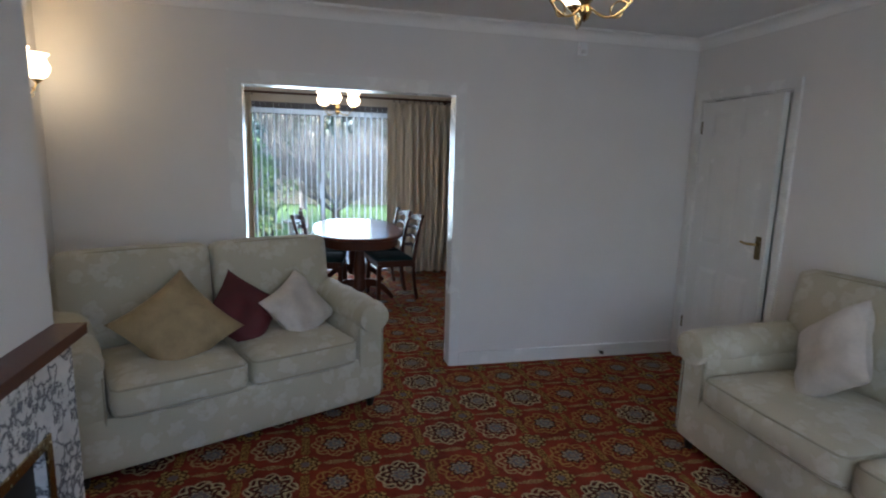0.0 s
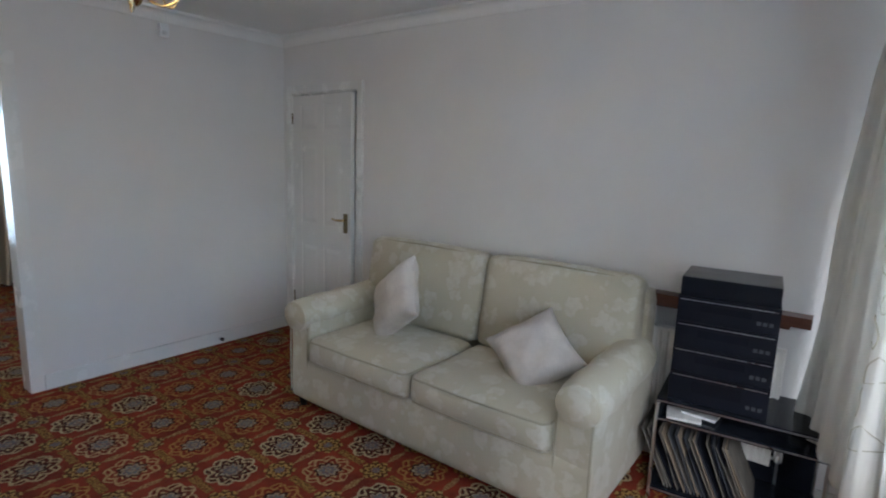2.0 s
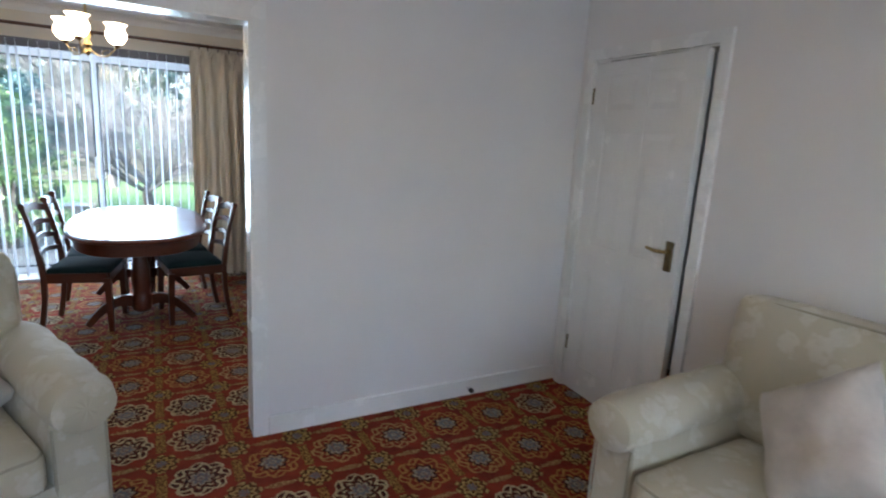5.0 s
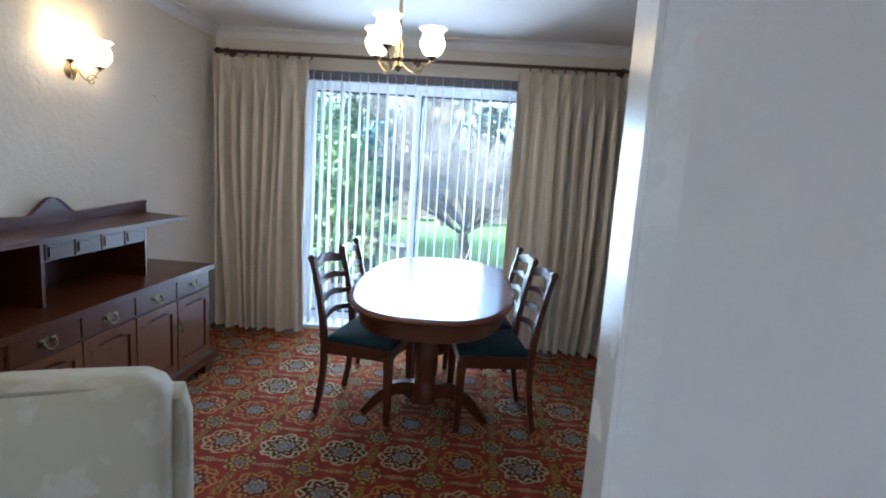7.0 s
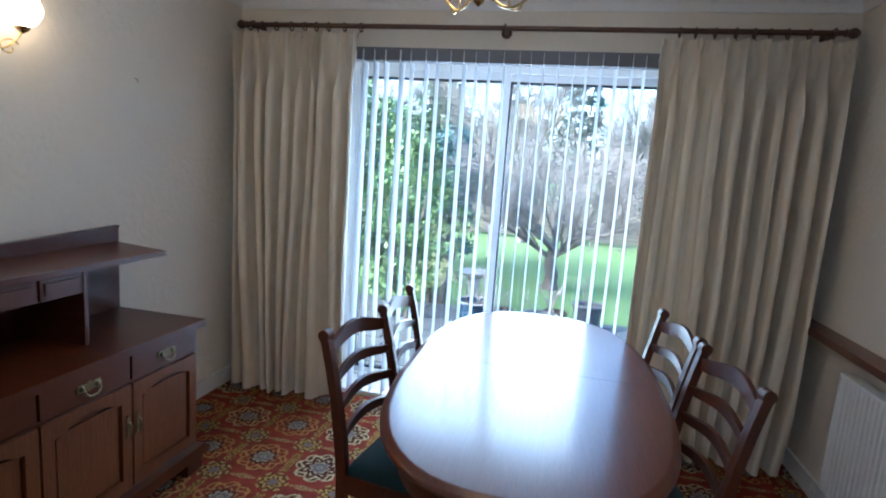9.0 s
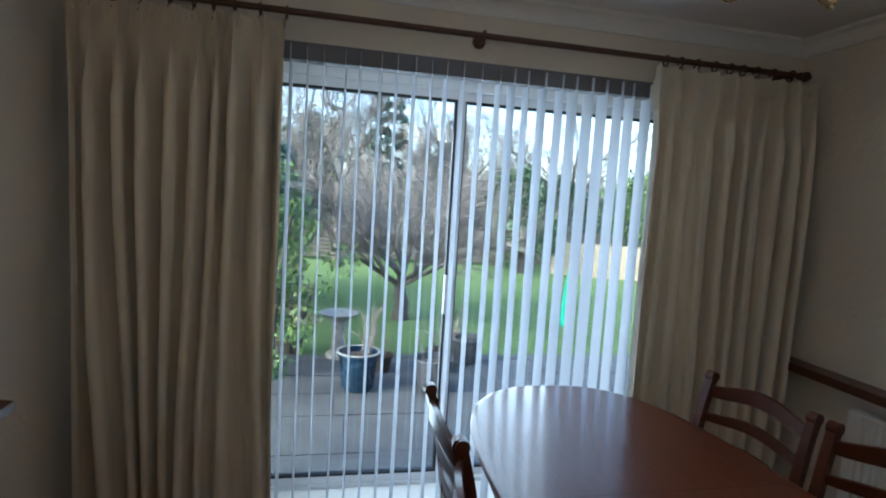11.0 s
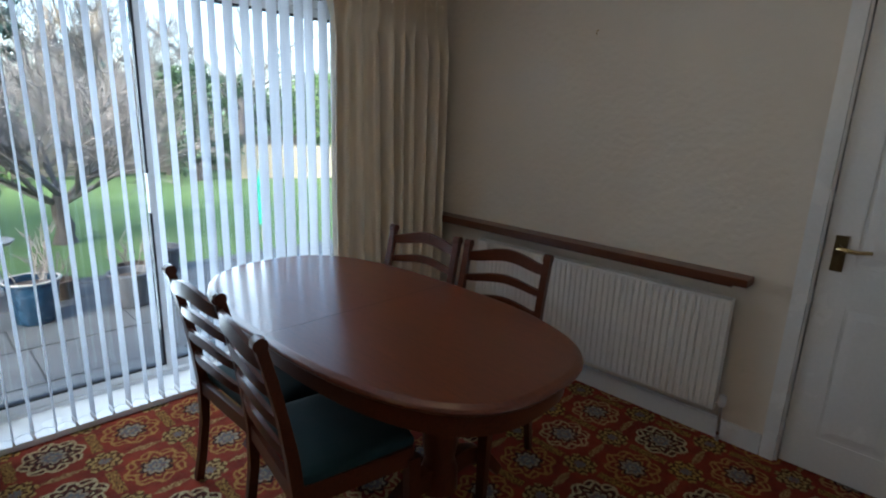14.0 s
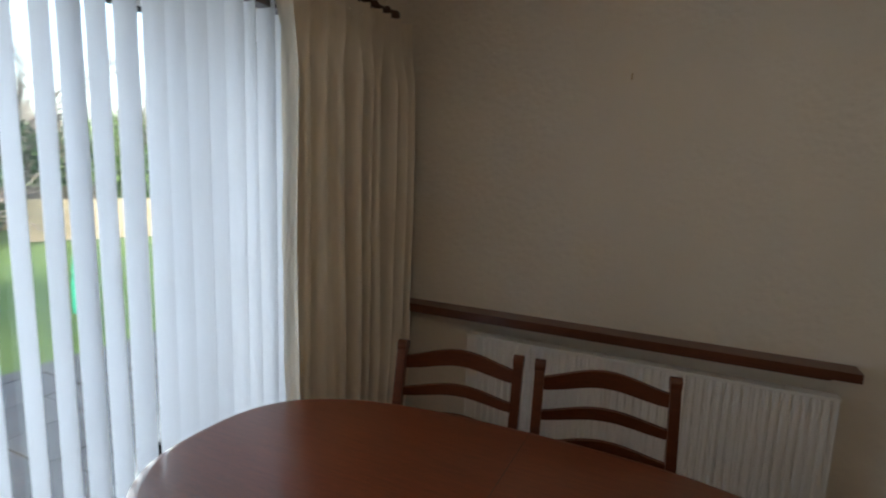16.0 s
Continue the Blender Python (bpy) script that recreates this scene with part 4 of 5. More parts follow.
curtain("curtain", -2.42, -1.675, 3.262, 0.02, 2.20, 9, 3, "curtain_cloth", "long cream pinch-pleat curtain drawn aside on a wooden pole")
curtain("curtain", -0.055, 0.79, 3.262, 0.02, 2.20, 9, 11, "curtain_cloth", "long cream pinch-pleat curtain drawn aside beside the radiator shelf")


def curtain_pole():
    t = thing("curtain_pole", "dark turned wooden curtain pole with rings above patio doors", "curtain pole", pose(0, 0, 0))
    z, y = 2.255, 3.325
    part("pole", tube(bmnew(), [(-2.40, y, z), (0.78, y, z)], 0.0135, 14), "pole_wood", t)
    for s, x in ((-1, -2.40), (1, 0.78)):
        part("finial", lathe(bmnew(), [(0.013, 0), (0.020, 0.006), (0.014, 0.016), (0.024, 0.032), (0.026, 0.045), (0.016, 0.062), (0.004, 0.070)], 14, Matrix.Translation((x, y, z)) @ Euler((0, s * math.pi / 2, 0)).to_matrix().to_4x4()), "pole_wood", t)
    for x in (-2.36, -0.85, 0.74):
        b = bmnew()
        lathe(b, [(0.030, YN - 3.0 - 0.001), (0.030, 0.41), (0.014, 0.40), (0.012, 0.335)], 12, Matrix.Translation((x, 3.0, z - 0.004)) @ Euler((-math.pi / 2, 0, 0)).to_matrix().to_4x4())
        tube(b, [(x, y + 0.019 * math.sin(a), z + 0.019 * math.cos(a)) for a in (2 * math.pi * k / 12 for k in range(13))], 0.006, 6)
        part("bracket", b, "pole_wood", t)
    for a, b in ((-2.38, -1.69), (0.04, 0.72)):
        for k in range(9):
            x = a + (b - a) * k / 8 + 0.012 * math.sin(k * 5)
            r = bmnew()
            tube(r, [(x + 0.004 * math.sin(k), y + 0.023 * math.sin(q), z - 0.008 + 0.024 * math.cos(q)) for q in (2 * math.pi * i / 14 for i in range(15))], 0.0042, 6)
            tube(r, [(x, y - 0.004, z - 0.032), (x, y - 0.030, z - 0.050), (x, y - 0.035, z - 0.078)], 0.002, 5)
            part("ring", r, "pole_wood", t)


curtain_pole()


def vertical_blind():
    t = thing("vertical_blind", "white vertical blind with open fabric slats", "blind", pose(0, 0, 0))
    # headrail made deeper; its dark grey stands for the shaded soffit and frame behind
    part("headrail", boxed(WL - 0.005, WR + 0.03, 3.352, 3.410, 2.076, 2.148), "shaded_rail_grey", t, bevel=0.004)
    rnd = random.Random(5)
    n, w = 31, 0.089
    sm = bmnew()
    nv = 10
    rows = []
    for j in range(nv + 1):
        z = 2.070 - 2.0 * j / nv
        rows.append([(0.005 * math.sin(math.pi * k / 4) + 0.0, (k / 4 - 0.5) * w, z) for k in range(5)])
    va = [[sm.verts.new(p) for p in r] for r in rows]
    vb = [[sm.verts.new((p[0] + 0.0012, p[1], p[2])) for p in r] for r in rows]
    for j in range(nv):
        for k in range(4):
            sm.faces.new((va[j][k], va[j][k + 1], va[j + 1][k + 1], va[j + 1][k]))
            sm.faces.new((vb[j][k], vb[j + 1][k], vb[j + 1][k + 1], vb[j][k + 1]))
    box(sm, 0.0, 0.0012, -0.044, -0.024, 2.071, 2.132)
    first = part("slat", sm, "slat_cloth", t)
    wb = bmnew()
    box(wb, -0.003, 0.004, -w / 2 + 0.004, w / 2 - 0.004, 0.062, 0.085)
    weight = part("weight", wb, "upvc", first)
    for k in range(n):
        x = WL + 0.042 + (WR - WL + 0.01) * k / (n - 1) + rnd.uniform(-0.005, 0.005)
        if k == 0:
            s = first
        else:
            s = new("slat", first.data)
            s.parent = t
            g = new("weight", weight.data)
            g.parent = s
        s.matrix_local = pose(x, 3.369, 0, rnd.uniform(-0.25, 0.25), rnd.uniform(-0.25, 0.25), rnd.uniform(-4, 4) + (3 if k > 13 else -1))
    ch_ = bmnew()
    for yy in (3.331, 3.407):
        pts = []
        for k in range(n * 4):
            u = k / (n * 4 - 1)
            pts.append((WL + 0.008 + (WR - WL + 0.01) * u, yy, 0.074 - 0.016 * abs(math.sin(math.pi * u * (n - 1)))))
        tube(ch_, pts, 0.0014, 4)
    part("bottom_chain", ch_, "upvc", t)
    part("cord", tube(bmnew(), [(WR + 0.02, 3.345, 2.10), (WR + 0.02, 3.345, 1.0), (WR + 0.01, 3.345, 1.0), (WR + 0.01, 3.345, 2.10)], 0.0015, 4), "upvc", t)


vertical_blind()


def radiator(name, xw, y0, y1, z0, z1, label):
    """A panel radiator on an east wall at x = xw."""
    t = thing(name, label, "radiator", pose(0, 0, 0))
    xf = xw - 0.095
    pan = bmnew()
    pitch = 0.0333
    n = int((y1 - y0 - 0.03) / pitch)
    prof = []
    for k in range(n):
        y = y0 + 0.015 + k * pitch
        prof += [(y, 0.010), (y + 0.008, 0.010), (y + 0.013, 0.0), (y + 0.026, 0.0), (y + 0.031, 0.010)]
    lo, hi = z0 + 0.03, z1 - 0.035
    cols = [[pan.verts.new((xf + d, y, z)) for z in (z0, lo, hi, z1 - 0.01)] for y, d in [(y0, 0.006), *prof, (y1, 0.006)]]
    for a in cols:
        a[0].co.x = a[3].co.x = xf + 0.006
    for a, b in zip(cols, cols[1:]):
        for k in range(3):
            pan.faces.new((a[k], b[k], b[k + 1], a[k + 1]))
    part("panel", pan, "radiator_paint", t)
    part("back_shell", boxed(xf + 0.016, xf + 0.06, y0 + 0.004, y1 - 0.004, z0 + 0.004, z1 - 0.012), "radiator_paint", t)
    part("top_grille", boxed(xf, xf + 0.062, y0 - 0.003, y1 + 0.003, z1 - 0.012, z1), "radiator_paint", t, bevel=0.004)
    for y in (y0 - 0.002, y1 - 0.003):
        part("side_cover", boxed(xf + 0.002, xf + 0.06, y, y + 0.005, z0, z1 - 0.011), "radiator_paint", t)
    for y in (y0 + 0.2, y1 - 0.2):
        part("bracket", boxed(xf + 0.06, xw, y - 0.02, y + 0.02, z0 + 0.1, z1 - 0.1), "radiator_paint", t)
    v = bmnew()
    yv = y0 - 0.03
    tube(v, [(xf + 0.035, y0 + 0.02, z0 + 0.03), (xf + 0.035, yv, z0 + 0.03), (xf + 0.035, yv, z0 - 0.02), (xf + 0.06, yv, 0.02), (xf + 0.06, yv, 0.0)], 0.008, 8)
    vp = part("pipe", v, "silver", t)
    part("valve", lathe(bmnew(), [(0.014, 0.0), (0.018, 0.008), (0.018, 0.05), (0.012, 0.058), (0.001, 0.058)], 14, Matrix.Translation((xf + 0.035, yv, z0 + 0.02))), "upvc", vp, "white plastic radiator valve")
    lp = bmnew()
    tube(lp, [(XD - 0.022, y0 - 0.01, 0.115), (XD - 0.022, (y0 + y1) / 2, 0.112), (XD - 0.022, y1, 0.115)], 0.007, 6)
    return t, lp


def wall_shelf(name, xw, y0, y1, z0, z1, depth, label):
    t = thing(name, label, "shelf", pose(0, 0, 0))
    b = bmnew()
    box(b, xw - depth, xw, y0, y1, z0, z1)
    part("board", b, "shelf_wood", t, bevel=0.012)
    k = bmnew()
    box(k, xw - 0.03, xw, y0 + 0.08, y1 - 0.02, z0 - 0.03, z0)
    part("batten", k, "shelf_wood", t)
    return t


rt, pipe = radiator("radiator", XD, 1.345, 2.86, 0.175, 0.725, "cream white ribbed panel radiator under a wooden shelf")
part("wall_pipe", pipe, "upvc", rt)
wall_shelf("radiator_shelf", XD, 1.29, 3.41, 0.800, 0.836, 0.105, "narrow dark wooden shelf above the radiator")


def lamp_shade(bm, m, r=0.064, h=0.135):
    """A bell of frosted glass with a frilled lip, open at the top."""
    prof = [(0.020, 0.0), (0.042, 0.012), (0.060, 0.040), (0.062, 0.060), (0.050, 0.085), (0.046, 0.095), (0.054, 0.108), (0.064, 0.115)]
    seg = 24
    rings = []
    for i, (q, z) in enumerate(prof):
        f = max(0.0, (i - 4) / 3) * 0.10
        rings.append([bm.verts.new(m @ Vector((q * r / 0.062 * (1 + f * math.cos(8 * a)) * math.cos(a), q * r / 0.062 * (1 + f * math.cos(8 * a)) * math.sin(a), z * h / 0.115))) for a in (2 * math.pi * k / seg for k in range(seg))])
    for a, b in zip(rings, rings[1:]):
        for k in range(seg):
            bm.faces.new((a[k], a[(k + 1) % seg], b[(k + 1) % seg], b[k]))
    return bm


def scroll_arm(bm, base, way, reach, drop, rise):
    """A curled brass arm from base outwards: down, round and up to the cup."""
    pts = []
    for k in range(15):
        u = k / 14
        pts.append(base + way * (reach * u) + Vector((0, 0, -drop * math.sin(math.pi * u) + rise * u)))
    tube(bm, pts, 0.0042, 8)
    curl = []
    c = base + way * (reach * 0.62) + Vector((0, 0, -drop * 0.30))
    for k in range(16):
        a = 0.5 + 1.9 * math.pi * k / 15
        rr = 0.034 * (1 - k / 22)
        curl.append(c + way * (rr * math.cos(a)) + Vector((0, 0, rr * math.sin(a) - 0.02)))
    tube(bm, curl, 0.003, 6)
    return pts[-1]


def chandelier(x, y, zb, turn, label):
    """Brass ceiling light with three arms; zb is the height of the arms' lowest point."""
    t = thing("ceiling_light", label, "ceiling light", pose(0, 0, 0))
    stem = bmnew()
    lathe(stem, [(0.0, zb + 0.02), (0.012, zb + 0.03), (0.022, zb + 0.05), (0.012, zb + 0.07), (0.026, zb + 0.09), (0.014, zb + 0.12), (0.020, zb + 0.15), (0.009, zb + 0.18), (0.009, H - 0.05), (0.05, H - 0.02), (0.055, H - 0.001)], 16, Matrix.Translation((x, y, 0)))
    st = part("stem", stem, "brass", t)
    for k in range(3):
        a = radians(turn + 120 * k)
        way = Vector((math.cos(a), math.sin(a), 0))
        arm = bmnew()
        e = scroll_arm(arm, Vector((x, y, zb + 0.08)), way, 0.17, 0.062, 0.02)
        lathe(arm, [(0.004, -0.01), (0.022, 0.004), (0.026, 0.014), (0.012, 0.016)], 14, Matrix.Translation(e))
        ap = part("arm", arm, "brass", t)
        part("shade", lamp_shade(bmnew(), Matrix.Translation(e + Vector((0, 0, 0.014)))), "lit_shade", ap, "frosted glass shade, lit")
    return t


def wall_light(x, y, z, label):
    """A two-armed brass wall light on a west wall."""
    t = thing("wall_light", label, "wall light", pose(0, 0, 0))
    pl = bmnew()
    lathe(pl, [(0.045, 0.0), (0.045, 0.006), (0.030, 0.014), (0.014, 0.02), (0.012, 0.05), (0.001, 0.055)], 16, Matrix.Translation((x, y, z)) @ Euler((0, math.pi / 2, 0)).to_matrix().to_4x4())
    part("backplate", pl, "brass", t)
    for s in (-1, 1):
        arm = bmnew()
        e = scroll_arm(arm, Vector((x + 0.045, y, z)), Vector((0.35, s * 0.93, 0)).normalized(), 0.115, 0.055, 0.03)
        lathe(arm, [(0.004, -0.01), (0.022, 0.004), (0.026, 0.014), (0.012, 0.016)], 14, Matrix.Translation(e))
        ap = part("arm", arm, "brass", t)
        part("shade", lamp_shade(bmnew(), Matrix.Translation(e + Vector((0, 0, 0.014)))), "lit_shade", ap, "frosted glass shade, lit")
    return t


chandelier(-0.735, 1.78, 1.885, 20, "three-arm brass ceiling light with lit frosted shades")
wall_light(XL, 1.83, 1.83, "two-arm brass wall light with lit frosted shades")
tagged(part("wall_hook", tube(bmnew(), [(XD, 2.2, 1.95), (XD - 0.018, 2.2, 1.945), (XD - 0.02, 2.2, 1.93), (XD - 0.012, 2.2, 1.925)], 0.003, 6), "brass"), "small brass picture hook on the wall", "hook")
tagged(part("wall_hook", tube(bmnew(), [(XL, 2.55, 1.80), (XL + 0.016, 2.55, 1.795), (XL + 0.018, 2.55, 1.782)], 0.003, 6), "brass"), "small brass picture hook on the wall", "hook")

# ---- lounge things ----


def sofa(m, W, label, seed):
    """Two-seat sofa with rolled arms; local x across, y = 0 at the front, backwards to +y."""
    t = thing("sofa", label, "sofa", m)
    hw, D = W / 2, 0.88
    base = bmnew()
    soft_box(base, -hw + 0.03, hw - 0.03, 0.02, D - 0.03, 0.055, 0.33, 0.03, (0, 0.01, 0), 6)
    part("base", base, "sofa_fabric", t)
    for s in (-1, 1):
        arm = bmnew()
        xa, xb = s * (hw - 0.20), s * (hw - 0.02)
        soft_box(arm, min(xa, xb), max(xa, xb), 0.03, D - 0.06, 0.06, 0.56, 0.03, (0.006, 0, 0), 6)
        ap = part("arm", arm, "sofa_fabric", t)
        roll = bmnew()
        seg = 20
        pts = 12
        rings = []
        for k in range(pts + 1):
            y = 0.005 + (D - 0.14) * k / pts
            rr = 0.098 + 0.004 * math.sin(k * 1.9 + seed) if 0 < k < pts else 0.086
            rise = 0.02 * k / pts
            rings.append([roll.verts.new((s * (hw - 0.095) + rr * 1.12 * math.cos(a), y, 0.575 + rise + rr * math.sin(a))) for a in (2 * math.pi * i / seg for i in range(seg))])
        for a, b in zip(rings, rings[1:]):
            for i in range(seg):
                roll.faces.new((a[i], a[(i + 1) % seg], b[(i + 1) % seg], b[i]))
        roll.faces.new(rings[-1])
        # pleated front of the roll
        c = roll.verts.new((s * (hw - 0.095), -0.012, 0.575))
        inner = [roll.verts.new((s * (hw - 0.095) + 0.05 * math.cos(a), -0.012 + 0.006 * (i % 2), 0.575 + 0.046 * math.sin(a))) for i, a in enumerate(2 * math.pi * i / seg for i in range(seg))]
        for i in range(seg):
            j = (i + 1) % seg
            roll.faces.new((rings[0][j], rings[0][i], inner[i], inner[j]))
            roll.faces.new((inner[j], inner[i], c))
        part("arm_roll", roll, "sofa_fabric", ap)
        pipe_ = bmnew()
        for dx in (0.012, 0.168):
            tube(pipe_, [(s * (hw - 0.02 - dx), 0.026, 0.10), (s * (hw - 0.02 - dx), 0.022, 0.35), (s * (hw - 0.02 - dx), 0.026, 0.52)], 0.005, 6)
        part("piping", pipe_, "piping_cloth", ap)
        cush = bmnew()
        a, b = (0.004, hw - 0.205) if s > 0 else (-hw + 0.205, -0.004)
        soft_box(cush, a, b, 0.0, D - 0.26, 0.305, 0.475, 0.05, (0.0, 0.022, 0.032), 10)
        cp = part("seat_cushion", cush, "sofa_fabric", t)
        pp = bmnew()
        for z in (0.335, 0.452):
            tube(pp, [(a + 0.012, 0.16, z), (a + 0.012, 0.03, z), (a + 0.035, 0.004, z), ((a + b) / 2, -0.012, z + 0.004), (b - 0.035, 0.004, z), (b - 0.012, 0.03, z), (b - 0.012, 0.16, z)], 0.005, 6)
        part("piping", pp, "piping_cloth", cp)
        bk = bmnew()
        bm_ = Matrix.Translation((0, D - 0.20, 0.45)) @ Euler((radians(-9), 0, 0)).to_matrix().to_4x4()
        a, b = (0.004, hw - 0.085) if s > 0 else (-hw + 0.06, -0.004)
        soft_box(bk, a, b, -0.10, 0.09, 0.0, 0.535, 0.055, (0, 0.03, 0.012), 8, bm_)
        bp = part("back_cushion", bk, "sofa_fabric", t)
        pp = bmnew()
        tube(pp, [bm_ @ Vector(p) for p in ((a + 0.02, -0.075, 0.08), (a + 0.018, -0.078, 0.475), (a + 0.05, -0.078, 0.517), ((a + b) / 2, -0.088, 0.527), (b - 0.05, -0.078, 0.517), (b - 0.018, -0.078, 0.475), (b - 0.02, -0.075, 0.08))], 0.005, 6)
        part("piping", pp, "piping_cloth", bp)
        for y in (0.07, D - 0.1):
            part("leg", lathe(bmnew(), [(0.018, 0), (0.024, 0.03), (0.032, 0.085), (0.001, 0.086)], 12, Matrix.Translation((s * (hw - 0.09), y, 0))), "sole_black", t, "short dark wooden leg")
    back = bmnew()
    soft_box(back, -hw + 0.05, hw - 0.05, D - 0.14, D, 0.09, 0.93, 0.05, (0, 0, 0.01), 6)
    part("back_frame", back, "sofa_fabric", t)
    return t


SL = pose(-1.29, -0.90, 0, 0, 0, 24.3)
SR = pose(0.945, -2.24, 0, 0, 0, -90 + 0.5)
sofa(SL, 1.66, "cream damask two-seat sofa with rolled arms beside the fireplace", 1.0)
sofa(SR, 1.95, "cream damask two-seat sofa with rolled arms against the wall", 2.0)


def scatter(m, w, h, mat, label, seed):
    bm = pillow(bmnew(), w * 1.06, w * 1.06, h * 1.15, m, 22, 0.55, 0.11, 0.22, seed)
    return tagged(part("scatter_cushion", bm, mat), label, "cushion", "sofa cushions")


def cushion_at(base, x, y, z, lean, turn, spin):
    """A cushion's pose on a sofa: standing on its edge or corner, leaning back."""
    return base @ pose(x, y, z) @ pose(0, 0, 0, 0, 0, turn) @ pose(0, 0, 0, 90 - lean, 0, 0) @ pose(0, 0, 0, 0, 0, spin)


scatter(cushion_at(SL, -0.27, 0.32, 0.62, 38, -4, 36), 0.44, 0.15, "velvet_gold", "gold velvet scatter cushion on the sofa", 1.0)
scatter(cushion_at(SL, 0.09, 0.40, 0.615, 30, 6, 50), 0.36, 0.13, "velvet_maroon", "maroon velvet scatter cushion on the sofa", 2.0)
scatter(cushion_at(SL, 0.41, 0.36, 0.60, 34, 18, 25), 0.36, 0.14, "satin_cream", "cream satin scatter cushion on the sofa", 3.0)
scatter(cushion_at(SR, -0.40, 0.36, 0.70, 22, -24, 42), 0.38, 0.15, "satin_cream", "cream satin scatter cushion on the sofa", 4.0)
scatter(cushion_at(SR, 0.50, 0.38, 0.60, 45, 16, 38), 0.36, 0.15, "satin_cream", "crumpled cream satin cushion on the sofa", 5.0)

radiator("radiator", XR, -3.72, -2.4, 0.175, 0.725, "white panel radiator behind the sofa")[1].free()
wall_shelf("radiator_shelf", XR, -3.80, -2.2, 0.845, 0.893, 0.09, "narrow dark wooden shelf above the radiator")


def stereo():
    m = pose(1.56, -3.51, 0, 0, 0, -90 + 6)
    t = thing("media_stand", "black glass stereo stand holding records", "media stand", m)
    for z in (0.485, 0.40, 0.06):
        part("shelf", boxed(-0.23, 0.42, -0.10, 0.26, z, z + 0.018), "dark_glass", t, bevel=0.003)
        part("edge_strip", boxed(-0.23, 0.42, -0.104, -0.1005, z + 0.006, z + 0.011), "silver", t, "thin chrome edge")
    for x in (-0.225, 0.415):
        for y in (-0.095, 0.255):
            part("leg", tube(bmnew(), [(x, y, 0), (x, y, 0.485)], 0.008, 8), "silver", t)
    part("back", boxed(-0.22, 0.41, 0.245, 0.25, 0.08, 0.40), "black_plastic", t)
    s = thing("stereo_system", "black stacked stereo system on the stand", "stereo", m @ pose(0, 0, 0.504))
    for i, (z0, z1) in enumerate(((0, 0.13), (0.134, 0.245), (0.249, 0.36), (0.364, 0.47))):
        u = part("unit", boxed(-0.19, 0.19, -0.07, 0.24, z0, z1), "black_plastic", s, bevel=0.006)
        part("display", boxed(-0.10, 0.09, -0.0715, -0.0695, z0 + 0.05, z1 - 0.03), "dark_glass", u)
        part("strip", boxed(-0.18, 0.18, -0.0715, -0.0695, z1 - 0.014, z1 - 0.011), "silver", u)
        for k in range(3):
            part("button", boxed(0.11 + k * 0.022, 0.125 + k * 0.022, -0.073, -0.0695, z0 + 0.03, z0 + 0.045), "grey_pot", u)
    part("lid", boxed(-0.185, 0.185, -0.06, 0.235, 0.474, 0.555), "dark_glass", s, "smoked plastic turntable lid", bevel=0.012)
    rnd = random.Random(4)
    first = None
    for k in range(26):
        x = -0.16 + k * 0.014
        mm = m @ pose(x, 0.07, 0.079, 0, -24 + rnd.uniform(-3, 3), 0)
        r = part("record", boxed(-0.002, 0.002, -0.15, 0.15, 0.004, 0.285), rnd.choice(("paper_sleeve", "terracotta", "grey_pot", "paper_sleeve", "black_plastic")), None, bevel=0.0)
        r.matrix_world = mm
        tagged(r, "record in a card sleeve leaning on the stand", "record", "records on the stand")
    for k, (x, y, a) in enumerate(((-0.12, -0.03, 8), (-0.05, 0.02, -12))):
        c = part("cd_case", boxed(-0.07, 0.07, -0.06, 0.06, 0, 0.010), "paper_white", None, bevel=0.001)
        c.matrix_world = m @ pose(x, y, 0.4185 + 0.0105 * k, 0, 0, a)
        tagged(c, "flat plastic disc case on the shelf", "disc case", "disc cases")


stereo()
curtain("curtain", 1.02, 1.72, -3.935, 0.45, 2.25, 5, 21, "lounge_curtain_cloth", "pale cream lounge curtain with embroidered leaves beside the front window", 0.032, 0.0, False, -1, 0.12, 0.135, leaves_at=0.16)


def net_curtain():
    t = thing("net_curtain", "white net curtain across the front window", "net curtain", pose(0, 0, 0))
    bm = bmnew()
    n = 150
    rows = []
    for j in range(9):
        v = j / 8
        rows.append([bm.verts.new((-1.86 + 3.27 * i / n, YS - 0.04 + 0.014 * math.sin(i * 0.9) + 0.008 * math.sin(i * 0.37 + v), 2.12 - 1.36 * v - (0.018 * abs(math.sin(i * 0.45)) if j == 8 else 0))) for i in range(n + 1)])
    for a, b in zip(rows, rows[1:]):
        for i in range(n):
            bm.faces.new((a[i], a[i + 1], b[i + 1], b[i]))
    part("net", bm, "net_cloth", t)


net_curtain()
chandelier(-0.12, -2.0, 1.94, 75, "three-arm brass ceiling light with lit frosted shades")
wall_light(XL, -0.33, 1.84, "two-arm brass wall light with lit frosted shades")
sens = thing("alarm_sensor", "small white alarm sensor high on the wall", "alarm sensor", pose(0.90, 0, 2.27))
part("case", boxed(-0.028, 0.028, -0.045, -0.001, 0, 0.085), "upvc", sens, bevel=0.01)
part("lens", boxed(-0.02, 0.02, -0.0465, -0.044, 0.01, 0.035), "paper_white", sens)
stop = thing("door_stop", "small dark door stop on the skirting board", "door stop", pose(1.22, -0.016, 0.05))
part("stem", tube(bmnew(), [(0, 0, 0), (0, -0.035, 0)], 0.008, 8), "silver", stop)
